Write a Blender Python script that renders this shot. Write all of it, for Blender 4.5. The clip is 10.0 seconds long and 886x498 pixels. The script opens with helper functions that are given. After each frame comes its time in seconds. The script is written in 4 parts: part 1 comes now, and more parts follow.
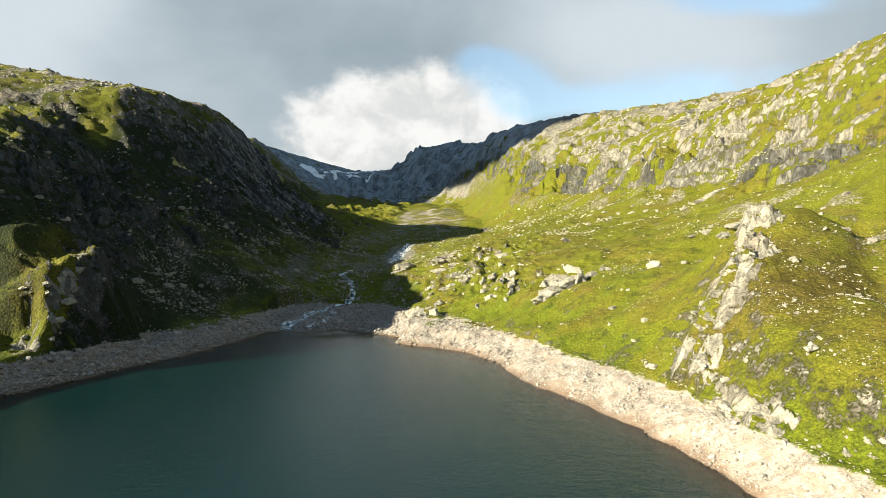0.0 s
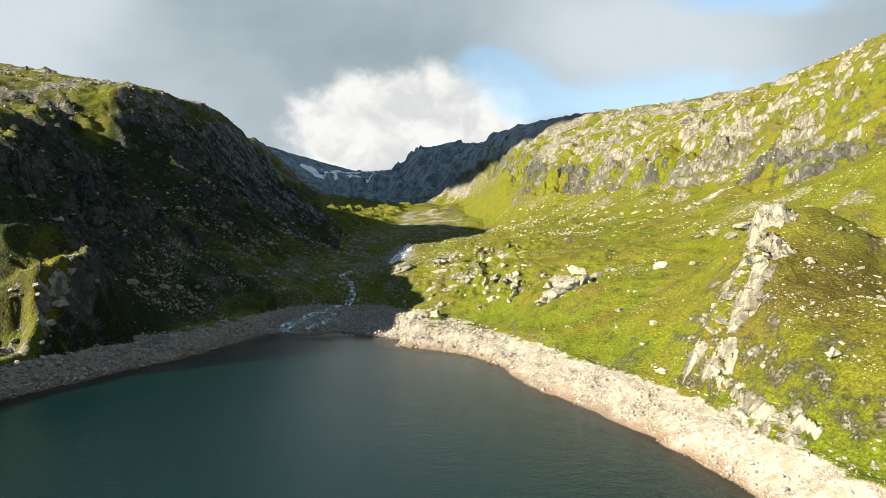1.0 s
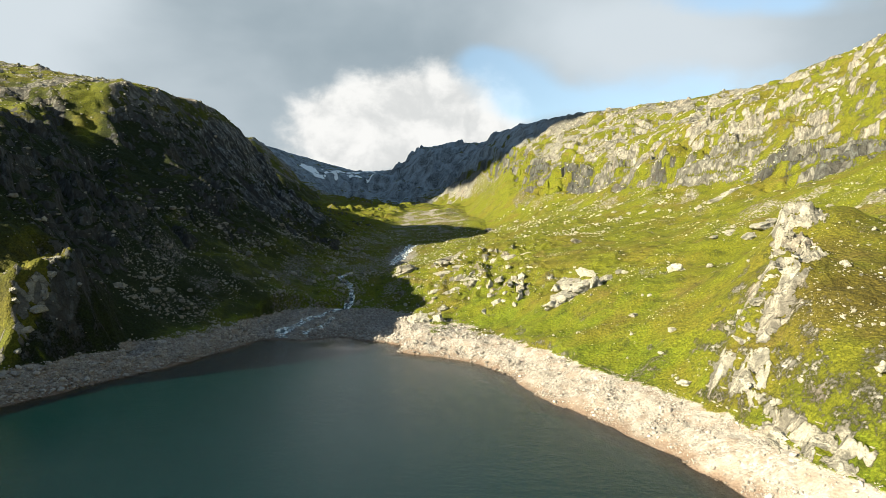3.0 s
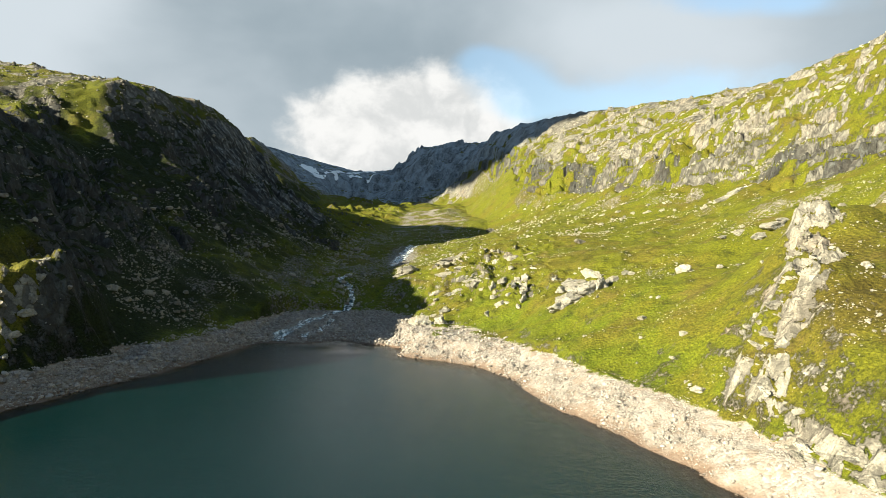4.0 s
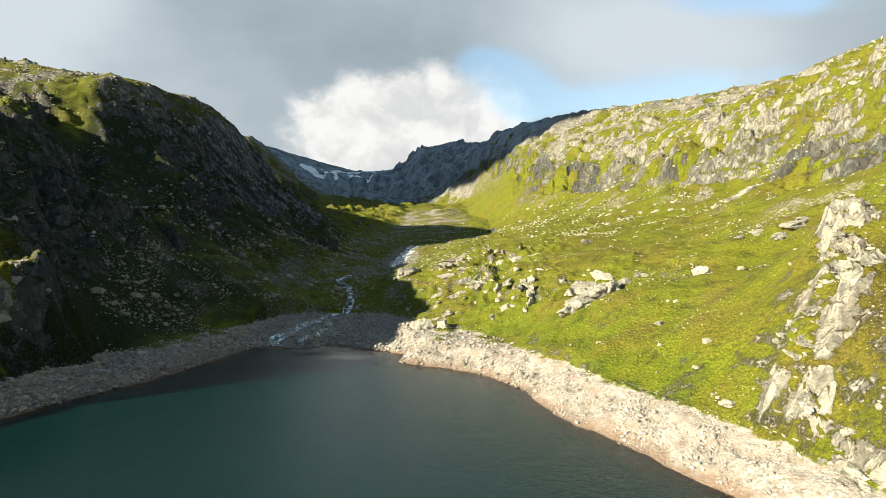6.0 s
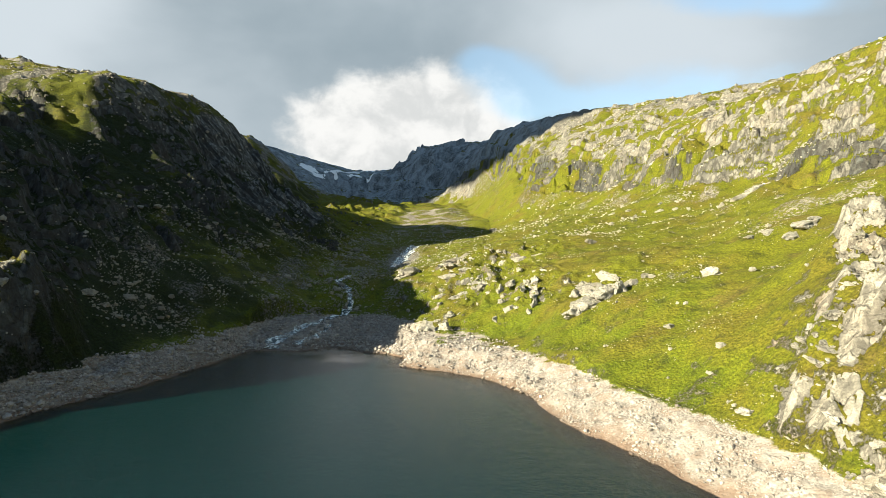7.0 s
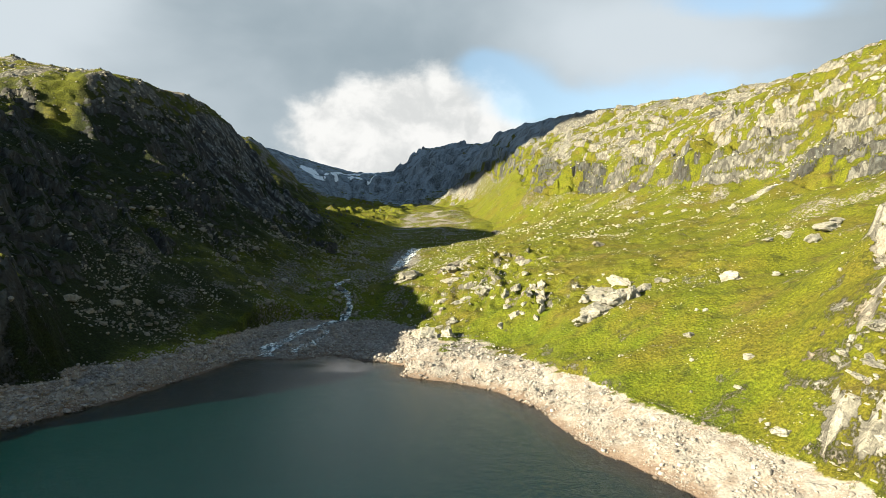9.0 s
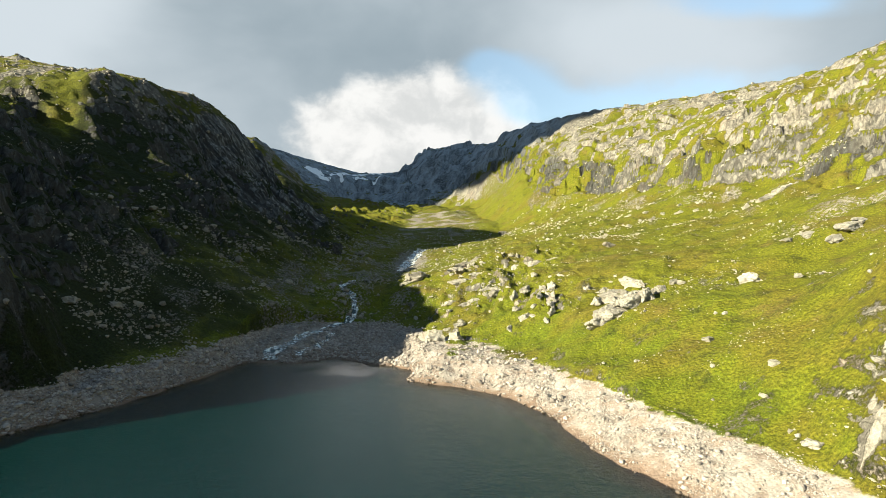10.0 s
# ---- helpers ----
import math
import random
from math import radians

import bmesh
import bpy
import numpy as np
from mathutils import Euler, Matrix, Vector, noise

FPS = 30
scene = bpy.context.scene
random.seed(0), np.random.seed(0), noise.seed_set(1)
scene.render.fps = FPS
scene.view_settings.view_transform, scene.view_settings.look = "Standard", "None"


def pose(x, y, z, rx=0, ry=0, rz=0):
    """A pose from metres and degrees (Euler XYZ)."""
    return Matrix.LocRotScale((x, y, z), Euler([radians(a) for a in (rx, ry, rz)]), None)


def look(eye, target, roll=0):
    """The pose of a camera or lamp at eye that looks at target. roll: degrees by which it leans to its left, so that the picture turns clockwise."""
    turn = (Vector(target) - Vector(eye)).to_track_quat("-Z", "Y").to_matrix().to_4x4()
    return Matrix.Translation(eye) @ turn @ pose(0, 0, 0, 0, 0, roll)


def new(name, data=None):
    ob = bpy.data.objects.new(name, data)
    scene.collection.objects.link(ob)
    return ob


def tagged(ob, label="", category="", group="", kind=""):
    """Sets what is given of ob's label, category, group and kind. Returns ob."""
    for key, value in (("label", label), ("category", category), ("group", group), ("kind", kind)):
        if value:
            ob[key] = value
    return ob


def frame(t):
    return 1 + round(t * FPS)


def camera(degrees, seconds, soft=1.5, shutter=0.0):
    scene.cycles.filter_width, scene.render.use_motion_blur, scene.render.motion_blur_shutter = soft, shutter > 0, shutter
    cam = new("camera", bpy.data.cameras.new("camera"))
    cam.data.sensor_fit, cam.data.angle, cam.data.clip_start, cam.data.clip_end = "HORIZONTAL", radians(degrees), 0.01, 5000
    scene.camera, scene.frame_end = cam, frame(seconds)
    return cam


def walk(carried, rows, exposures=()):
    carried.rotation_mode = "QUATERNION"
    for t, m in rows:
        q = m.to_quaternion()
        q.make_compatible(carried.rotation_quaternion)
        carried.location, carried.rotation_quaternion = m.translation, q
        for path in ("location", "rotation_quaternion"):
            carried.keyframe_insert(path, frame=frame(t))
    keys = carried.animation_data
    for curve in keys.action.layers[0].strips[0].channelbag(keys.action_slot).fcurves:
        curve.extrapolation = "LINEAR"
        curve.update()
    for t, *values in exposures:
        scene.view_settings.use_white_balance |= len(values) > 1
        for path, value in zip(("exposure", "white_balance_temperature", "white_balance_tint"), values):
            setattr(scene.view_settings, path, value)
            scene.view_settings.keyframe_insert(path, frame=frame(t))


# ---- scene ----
cam = camera(78.0, 10.0, soft=0.6)
EXPOSURE = 2.0
PATH = [
    (0, (0.259, 1.153, 49.046), (0.227, 3.152, 49.026), 1.2),
    (0.5, (-0.117, 4.137, 48.959), (-0.15, 6.137, 48.94), 1.2),
    (1, (-0.499, 7.136, 49.027), (-0.533, 9.135, 49.008), 1.2),
    (1.5, (-0.682, 10.113, 49.036), (-0.717, 12.112, 49.018), 1.2),
    (2, (-1.11, 13.365, 49.158), (-1.146, 15.365, 49.14), 1.2),
    (2.5, (-1.468, 16.28, 49.273), (-1.504, 18.28, 49.255), 1.2),
    (4, (-2.661, 25.848, 49.61), (-2.699, 27.847, 49.593), 1.1),
    (4.5, (-3.129, 28.783, 49.603), (-3.167, 30.783, 49.586), 1.1),
    (5, (-3.635, 32.076, 49.619), (-3.673, 34.076, 49.603), 1.1),
    (5.5, (-4.055, 35.086, 49.652), (-4.093, 37.086, 49.636), 1.1),
    (7, (-5.289, 44.747, 49.795), (-5.327, 46.746, 49.778), 1.1),
    (7.5, (-5.697, 47.602, 49.879), (-5.734, 49.601, 49.864), 1.1),
    (8, (-5.817, 50.617, 49.917), (-5.857, 52.616, 49.904), 1.1),
    (8.5, (-6.105, 53.809, 49.907), (-6.145, 55.808, 49.897), 1.1),
    (9, (-6.484, 56.547, 49.895), (-6.525, 58.547, 49.887), 1.1),
    (9.5, (-6.964, 59.656, 50.104), (-7.011, 61.656, 50.096), 1.1),
    (10, (-7.701, 62.734, 49.899), (-7.761, 64.733, 49.893), 1.1),
]
walk(cam, [(t, look(eye, target, roll)) for t, eye, target, roll in PATH], exposures=[(0.0, EXPOSURE), (10.0, EXPOSURE)])

# ---- world and sun ----
SUN_WAY = Vector((0.88, 0.47, -0.345)).normalized()   # the way the light travels: from behind, over the left-hand mountain
SUN_ELEVATION = math.asin(-SUN_WAY.z)
SUN_COMPASS = math.atan2(-SUN_WAY.x, -SUN_WAY.y)

sun_data = bpy.data.lights.new("sun", "SUN")
sun_data.energy, sun_data.angle, sun_data.color = 5.0, radians(0.6), (1.0, 0.915, 0.655)
sun = new("sun", sun_data)
sun.matrix_world = Matrix.Translation((-400, -300, 400)) @ SUN_WAY.to_track_quat("-Z", "Y").to_matrix().to_4x4()


class Nodes:
    """A short way to write node trees."""

    def __init__(self, tree):
        self.tree = tree
        tree.nodes.clear()

    def add(self, kind, out=0, inputs=None, **props):
        n = self.tree.nodes.new(kind)
        for k, v in props.items():
            setattr(n, k, v)
        for k, v in (inputs or {}).items():
            s = n.inputs[k]
            if isinstance(v, bpy.types.NodeSocket):
                self.tree.links.new(v, s)
            else:
                s.default_value = v
        return n.outputs[out] if out is not None else n

    def math(self, op, a, b=0.0, c=0.0, clamp=False):
        return self.add("ShaderNodeMath", inputs={0: a, 1: b, 2: c}, operation=op, use_clamp=clamp)

    def ramp(self, x, lo, hi, to_lo=0.0, to_hi=1.0):
        return self.add("ShaderNodeMapRange", inputs={0: x, 1: lo, 2: hi, 3: to_lo, 4: to_hi}, interpolation_type="SMOOTHSTEP", clamp=True)

    def mix(self, fac, a, b, blend="MIX"):
        n = self.tree.nodes.new("ShaderNodeMix")
        n.data_type, n.blend_type = "RGBA", blend
        for s, v in ((n.inputs[0], fac), (n.inputs[6], a), (n.inputs[7], b)):
            if isinstance(v, bpy.types.NodeSocket):
                self.tree.links.new(v, s)
            else:
                s.default_value = v if isinstance(v, (int, float)) else (*v, 1.0)[:4]
        return n.outputs[2]

    def noise(self, vector, scale, detail=5.0, rough=0.55, distortion=0.0, out=0):
        return self.add("ShaderNodeTexNoise", out=out, inputs={"Vector": vector, "Scale": scale, "Detail": detail, "Roughness": rough, "Distortion": distortion})

    def scaled(self, vector, xyz, turn=(0, 0, 0)):
        return self.add("ShaderNodeMapping", inputs={"Vector": vector, "Scale": xyz, "Rotation": turn})


world = bpy.data.worlds.new("sky")
scene.world = world
world.use_nodes = True
w = Nodes(world.node_tree)
ray_way = w.add("ShaderNodeTexCoord", out=0)
xyz = w.add("ShaderNodeSeparateXYZ", out=None, inputs={0: ray_way})
ahead = w.math("MAXIMUM", xyz.outputs[1], 0.05)
across, upward = w.math("DIVIDE", xyz.outputs[0], ahead), w.math("DIVIDE", xyz.outputs[2], ahead)
facing = w.ramp(xyz.outputs[1], 0.3, 0.55)


def blob(u, v, ru, rv):
    """A soft oval of cloud up the valley, by its bearing and height."""
    a = w.math("MULTIPLY", w.math("SUBTRACT", across, u), 1 / ru)
    b = w.math("MULTIPLY", w.math("SUBTRACT", upward, v), 1 / rv)
    d = w.math("ADD", w.math("MULTIPLY", a, a), w.math("MULTIPLY", b, b))
    return w.math("MULTIPLY", w.math("EXPONENT", w.math("MULTIPLY", d, -1.0)), facing)


clear = w.add("ShaderNodeTexSky", sky_type="NISHITA", sun_disc=False, sun_elevation=SUN_ELEVATION, sun_rotation=SUN_COMPASS, air_density=1.0, dust_density=2.0, ozone_density=1.0)
clear = w.mix(1.0, clear, (0.07, 0.074, 0.07), "MULTIPLY")
plane = w.scaled(ray_way, (1.0, 1.0, 1.7))
big = w.noise(plane, 1.9, 4.0, 0.5, 0.2)
wisp = w.noise(plane, 5.0, 6.0, 0.52, 0.25)
curl = w.noise(w.scaled(ray_way, (1.0, 1.0, 1.25)), 14.0, 7.0, 0.6, 0.2)
ragged = w.math("ADD", w.math("SUBTRACT", wisp, 0.5), w.math("MULTIPLY", w.math("SUBTRACT", curl, 0.5), 0.5))
bright_spot = w.math("ADD", blob(-0.15, 0.215, 0.2, 0.1), w.math("MULTIPLY", blob(0.0, 0.235, 0.12, 0.08), 0.7))
gap = w.math("ADD", blob(0.05, 0.335, 0.06, 0.035), w.math("MULTIPLY", blob(0.115, 0.275, 0.06, 0.06), 0.95))
gap = w.math("ADD", gap, w.math("MULTIPLY", blob(0.25, 0.262, 0.16, 0.035), 0.8))
gap = w.math("ADD", gap, w.math("MULTIPLY", blob(0.52, 0.45, 0.2, 0.035), 0.9))
gap = w.math("ADD", gap, w.math("MULTIPLY", blob(0.5, 0.3, 0.3, 0.06), 0.55))
veil = w.math("ADD", w.math("MULTIPLY", gap, -0.9), w.math("MULTIPLY", ragged, 0.8))
cover = w.ramp(veil, -0.8, -0.16, 0.3, 1.0)
belt = w.math("MULTIPLY", blob(-0.22, 0.37, 0.42, 0.12), 0.3)
corner = w.math("ADD", w.math("MULTIPLY", blob(-0.85, 0.42, 0.3, 0.25), 0.35), w.math("MULTIPLY", blob(0.28, 0.38, 0.22, 0.09), 0.4))
shade = w.math("ADD", w.math("ADD", w.math("MULTIPLY", big, 0.7), w.math("MULTIPLY", wisp, 0.3)), w.math("SUBTRACT", corner, belt))
shade = w.ramp(shade, 0.2, 0.85)
grey = w.mix(shade, (0.083, 0.097, 0.104), (0.18, 0.186, 0.187))
overhead = w.ramp(xyz.outputs[2], 0.42, 0.75, 1.0, 0.5)
blue_up = w.ramp(xyz.outputs[2], 0.42, 0.7, 0.0, 1.0)
grey = w.mix(1.0, grey, w.add("ShaderNodeCombineXYZ", inputs={0: w.math("MULTIPLY", overhead, w.math("MULTIPLY_ADD", blue_up, -0.33, 0.93)), 1: overhead, 2: w.math("MULTIPLY", overhead, w.math("MULTIPLY_ADD", blue_up, 0.4, 1.06))}), "MULTIPLY")
lit = w.ramp(w.math("ADD", bright_spot, w.math("MULTIPLY", ragged, 0.9)), 0.28, 0.6)
cloud = w.mix(lit, grey, w.mix(w.ramp(curl, 0.32, 0.62), (0.182, 0.186, 0.184), (0.24, 0.24, 0.234)))
sky_colour = w.mix(cover, clear, cloud)
back = w.add("ShaderNodeBackground", inputs={"Color": sky_colour, "Strength": 1.0})
w.add("ShaderNodeOutputWorld", out=None, inputs={"Surface": back})


# ---- noise on whole arrays ----
def lattice(ix, iy, seed):
    h = (ix.astype(np.int64) * 374761393 + iy.astype(np.int64) * 668265263 + seed * 974634541) & 0x7FFFFFFF
    h = ((h ^ (h >> 13)) * 1274126177) & 0x7FFFFFFF
    h = h ^ (h >> 16)
    return (h & 0xFFFF) / 65535.0 * 2 * np.pi


def perlin(x, y, seed=0):
    ix, iy = np.floor(x), np.floor(y)
    fx, fy = x - ix, y - iy
    u, v = fx * fx * fx * (fx * (fx * 6 - 15) + 10), fy * fy * fy * (fy * (fy * 6 - 15) + 10)

    def corner(dx, dy):
        a = lattice(ix + dx, iy + dy, seed)
        return np.cos(a) * (fx - dx) + np.sin(a) * (fy - dy)

    low = corner(0, 0) * (1 - u) + corner(1, 0) * u
    high = corner(0, 1) * (1 - u) + corner(1, 1) * u
    return (low * (1 - v) + high * v) * 1.5


def fbm(x, y, size, octaves, seed=0, gain=0.5):
    total, amp, k = 0.0, 1.0, 1.0 / size
    for o in range(octaves):
        total = total + amp * perlin(x * k + 17.3 * o, y * k - 9.1 * o, seed + o)
        amp, k = amp * gain, k * 2.03
    return total


def ridged(x, y, size, octaves, seed=0, gain=0.5):
    total, amp, k = 0.0, 1.0, 1.0 / size
    for o in range(octaves):
        total = total + amp * (0.6 - np.abs(perlin(x * k + 31.7 * o, y * k + 5.9 * o, seed + o)) * 1.6)
        amp, k = amp * gain, k * 2.1
    return total


def smooth(x, lo, hi):
    t = np.clip((x - lo) / (hi - lo), 0, 1)
    return t * t * (3 - 2 * t)


def smooth_min(a, b, k):
    h = np.clip(0.5 + 0.5 * (b - a) / k, 0, 1)
    return b * (1 - h) + a * h - k * h * (1 - h)


def pchip(x, y, q):
    """Monotone cubic interpolation of y over the knots x at q."""
    x, y = np.asarray(x, float), np.asarray(y, float)
    h = np.diff(x)
    s = np.diff(y) / h
    m = np.zeros_like(y)
    m[0], m[-1] = s[0], s[-1]
    w1, w2 = 2 * h[1:] + h[:-1], h[1:] + 2 * h[:-1]
    same = s[:-1] * s[1:] > 0
    with np.errstate(divide="ignore", invalid="ignore"):
        m[1:-1] = np.where(same, (w1 + w2) / (w1 / s[:-1] + w2 / s[1:]), 0.0)
    q = np.clip(q, x[0], x[-1])
    i = np.clip(np.searchsorted(x, q) - 1, 0, len(x) - 2)
    t = (q - x[i]) / h[i]
    return (y[i] * (1 + 2 * t) * (1 - t) ** 2 + m[i] * h[i] * t * (1 - t) ** 2
            + y[i + 1] * t * t * (3 - 2 * t) - m[i + 1] * h[i] * t * t * (1 - t))


# ---- the valley's feature lines: (along, across, height) from the lake's foot to the valley head ----
far_left = [(-400, -700, 70), (100, -640, 60), (300, -600, 95), (400, -575, 150), (480, -560, 205), (600, -520, 238), (800, -560, 236), (1200, -700, 250), (1800, -800, 400), (2700, -1000, 500)]
# heights from 950 to 1200 are out of view, raised to shade the floor
left_crest = [(-400, -330, 52), (60, -300, 48), (130, -290, 55), (180, -272, 72), (220, -262, 95), (260, -262, 107), (300, -266, 114), (365, -284, 126), (420, -312, 147), (460, -278, 170),
              (520, -267, 183), (565, -252, 183), (611, -236, 168), (680, -235, 135), (760, -270, 122), (860, -305, 132), (950, -350, 185), (1050, -390, 240), (1200, -430, 262), (1700, -610, 335), (1850, -620, 355), (2700, -700, 450)]
left_face = [(-400, -220, 28), (100, -210, 29), (160, -205, 26), (190, -192, 38), (218, -175, 56), (250, -175, 57), (318, -192, 66), (389, -216, 82), (444, -213, 101), (513, -196, 97), (566, -189, 103),
             (640, -187, 99), (700, -188, 92), (800, -200, 90), (1000, -240, 116), (1300, -330, 158), (1700, -490, 262), (1850, -490, 296), (2100, -460, 320), (2700, -500, 400)]
left_foot = [(-400, -175, 9), (100, -160, 9), (150, -160, 9), (188, -148, 10), (208, -129, 9), (232, -121, 9), (284, -113, 9), (317, -104, 12), (335, -95, 14), (350, -88, 14), (409, -92, 27), (467, -98, 35), (560, -102, 48),
             (690, -132, 71), (850, -155, 88), (1000, -175, 108), (1224, -210, 134), (1600, -300, 165), (1780, -330, 185), (1900, -340, 270), (2000, -350, 300), (2700, -350, 370)]
right_foot = [(-400, 130, 9), (60, 92, 9), (107, 77, 9), (139, 68, 8), (170, 62, 9), (202, 50, 9), (230, 31, 9), (262, 20, 9), (285, 14, 8), (305, -6, 7), (337, -30, 7),
              (360, -42, 9), (409, -66, 25), (463, -56, 30), (560, -62, 46), (700, -72, 61), (850, -85, 80), (1000, -95, 106), (1224, -115, 128), (1500, -190, 152), (1700, -235, 170),
              (1800, -245, 200), (1900, -245, 275), (2000, -248, 302), (2700, -200, 400)]
right_brow = [(-400, 160, 35), (60, 118, 30), (107, 91, 22), (140, 82, 27), (170, 95, 43), (188, 97, 43), (205, 90, 34), (230, 70, 23), (262, 62, 29), (288, 52, 29), (313, 34, 28),
              (354, 15, 32), (393, 8, 38), (408, 24, 46), (463, 30, 50), (513, 22, 53), (600, 14, 55), (717, 42, 66), (774, 42, 82), (900, 20, 98), (1118, 20, 124), (1300, -10, 142),
              (1500, -120, 152), (1700, -165, 178), (1850, -185, 255), (2000, -190, 330), (2700, -100, 430)]
right_bench = [(-400, 220, 60), (100, 150, 47), (148, 122, 43), (187, 124, 50), (205, 113, 50), (229, 110, 45), (262, 114, 44), (294, 128, 56), (350, 135, 58), (400, 142, 64),
               (460, 140, 73), (503, 148, 86), (600, 110, 82), (699, 83, 81), (774, 80, 110), (969, 76, 165), (1118, 56, 148), (1300, 20, 160), (1500, -55, 180), (1700, -105, 198),
               (1850, -130, 310), (2000, -135, 384), (2700, 0, 500)]
cliff_foot = [(-400, 290, 90), (100, 205, 68), (220, 176, 62), (260, 190, 77), (330, 205, 88), (400, 212, 94), (440, 222, 98), (503, 190, 104), (556, 177, 109), (620, 166, 111),
              (690, 160, 117), (774, 92, 122), (969, 92, 182), (1118, 80, 178), (1300, 54, 222), (1500, -5, 215), (1700, -55, 225), (1850, -70, 350), (2000, -60, 400), (2700, 150, 510)]
cliff_top = [(-400, 330, 130), (100, 255, 100), (260, 235, 106), (374, 250, 119), (410, 240, 126), (467, 233, 136), (513, 204, 133), (556, 191, 139), (620, 181, 141), (705, 176, 155), (774, 126, 164),
             (969, 112, 208), (1118, 104, 232), (1300, 84, 285), (1500, 32, 262), (1700, -5, 285), (1850, 10, 380), (2000, 40, 408), (2700, 300, 520)]
right_crest = [(-400, 420, 200), (200, 350, 190), (350, 335, 205), (450, 347, 225), (480, 353, 230), (560, 375, 240), (640, 388, 247), (720, 378, 258), (800, 347, 269), (854, 312, 272),
               (950, 249, 282), (1069, 198, 297), (1300, 136, 326), (1400, 92, 332), (1500, 85, 325), (1700, 90, 345), (1850, 130, 395), (2000, 200, 404), (2700, 420, 520)]
far_right = [(-400, 900, 280), (450, 800, 300), (854, 800, 282), (1300, 700, 300), (2000, 900, 400), (2700, 1200, 500)]
LINES = [far_left, left_crest, left_face, left_foot, right_foot, right_brow, right_bench, cliff_foot, cliff_top, right_crest, far_right]

SHORE = [(-170, -420), (-158, -150), (-148, 0), (-141, 100), (-135, 160), (-124, 193), (-112, 222), (-104, 252), (-96, 290), (-84, 292), (-77, 289), (-70, 294), (-62, 302), (-52, 298),
         (-44, 291), (-34, 290), (-26, 284), (-26, 265), (-9, 260), (9, 247), (20, 228), (25, 205), (31, 190), (44, 168), (51, 152), (57, 134), (61, 116), (68, 90), (84, 40), (112, -150), (140, -420)]
BARE_LEVEL = 8.3      # the lake's old high-water mark


def shore_distance(x, y):
    """Metres to the waterline, positive on land."""
    best = np.full(np.shape(x), 1e12)
    inside = np.zeros(np.shape(x), bool)
    n = len(SHORE)
    for i in range(n):
        (ax, ay), (bx, by) = SHORE[i], SHORE[(i + 1) % n]
        dx, dy = bx - ax, by - ay
        t = np.clip(((x - ax) * dx + (y - ay) * dy) / (dx * dx + dy * dy), 0, 1)
        best = np.minimum(best, (x - ax - t * dx) ** 2 + (y - ay - t * dy) ** 2)
        cross = ((ay > y) != (by > y)) & (x < (bx - ax) * (y - ay) / (by - ay if by != ay else 1e-9) + ax)
        inside ^= cross
    return np.where(inside, -1, 1) * np.sqrt(best)


def spaced(*pieces):
    """Grid lines from pieces of (start, end, step at the start, step at the end)."""
    out = []
    for a, b, s0, s1 in pieces:
        v = a
        while v < b - 1e-6:
            out.append(v)
            v += s0 + (s1 - s0) * (v - a) / (b - a)
    return np.array(out + [pieces[-1][1]])


XS = spaced((-1700, -420, 45, 6), (-420, -230, 3.0, 1.5), (-230, -80, 1.1, 1.1), (-80, 15, 1.3, 1.0), (15, 125, 0.6, 0.6), (125, 270, 1.1, 1.5), (270, 430, 1.7, 4), (430, 1700, 6, 45))
YS = spaced((-700, 60, 25, 4), (60, 98, 3, 0.8), (98, 225, 0.65, 0.65), (225, 330, 0.8, 1.0), (330, 560, 1.1, 1.5), (560, 780, 1.5, 1.8), (780, 1000, 2.0, 3.5), (1000, 2150, 4, 8), (2150, 3600, 12, 60))
GX, GY = np.meshgrid(XS, YS)

# Loft the feature lines, with a wavering of the ground plan so that no edge runs straight.
WX = GX + fbm(GX, GY, 60, 3, 11) * 3.5 * smooth(np.abs(GX + 30), 60, 140)
WX = WX + fbm(GX * 0.35, GY, 34, 2, 12) * 8 * smooth(GX, 100, 170) * smooth(GY, 300, 420)
BASE = np.empty_like(GX)
yq = np.clip(YS, -400, 2700)
knots_x = np.stack([pchip([p[0] for p in line], [p[1] for p in line], yq) for line in LINES], 1)
knots_z = np.stack([pchip([p[0] for p in line], [p[2] for p in line], yq) for line in LINES], 1)
ramp_gap = np.exp(-((YS - 620) / 16) ** 2) + np.exp(-((YS - 462) / 20) ** 2) + np.exp(-((YS - 322) / 26) ** 2) + 0.7 * np.exp(-((YS - 768) / 9) ** 2)
broken = np.clip(ramp_gap + 0.35 * smooth(fbm(YS, YS * 0 + 3.0, 26, 3, 23), 0.05, 0.4), 0, 1) * smooth(YS, 280, 330) * smooth(-YS, -900, -800)
knots_x[:, 8] += 26 * broken
knots_z[:, 8] += 6 * broken
knots_x[:, 7] -= 6 * broken
for k in range(1, knots_x.shape[1]):
    knots_x[:, k] = np.maximum(knots_x[:, k], knots_x[:, k - 1] + 9)
for r in range(len(YS)):
    BASE[r] = 0.45 * pchip(knots_x[r], knots_z[r], WX[r]) + 0.55 * np.interp(WX[r], knots_x[r], knots_z[r])



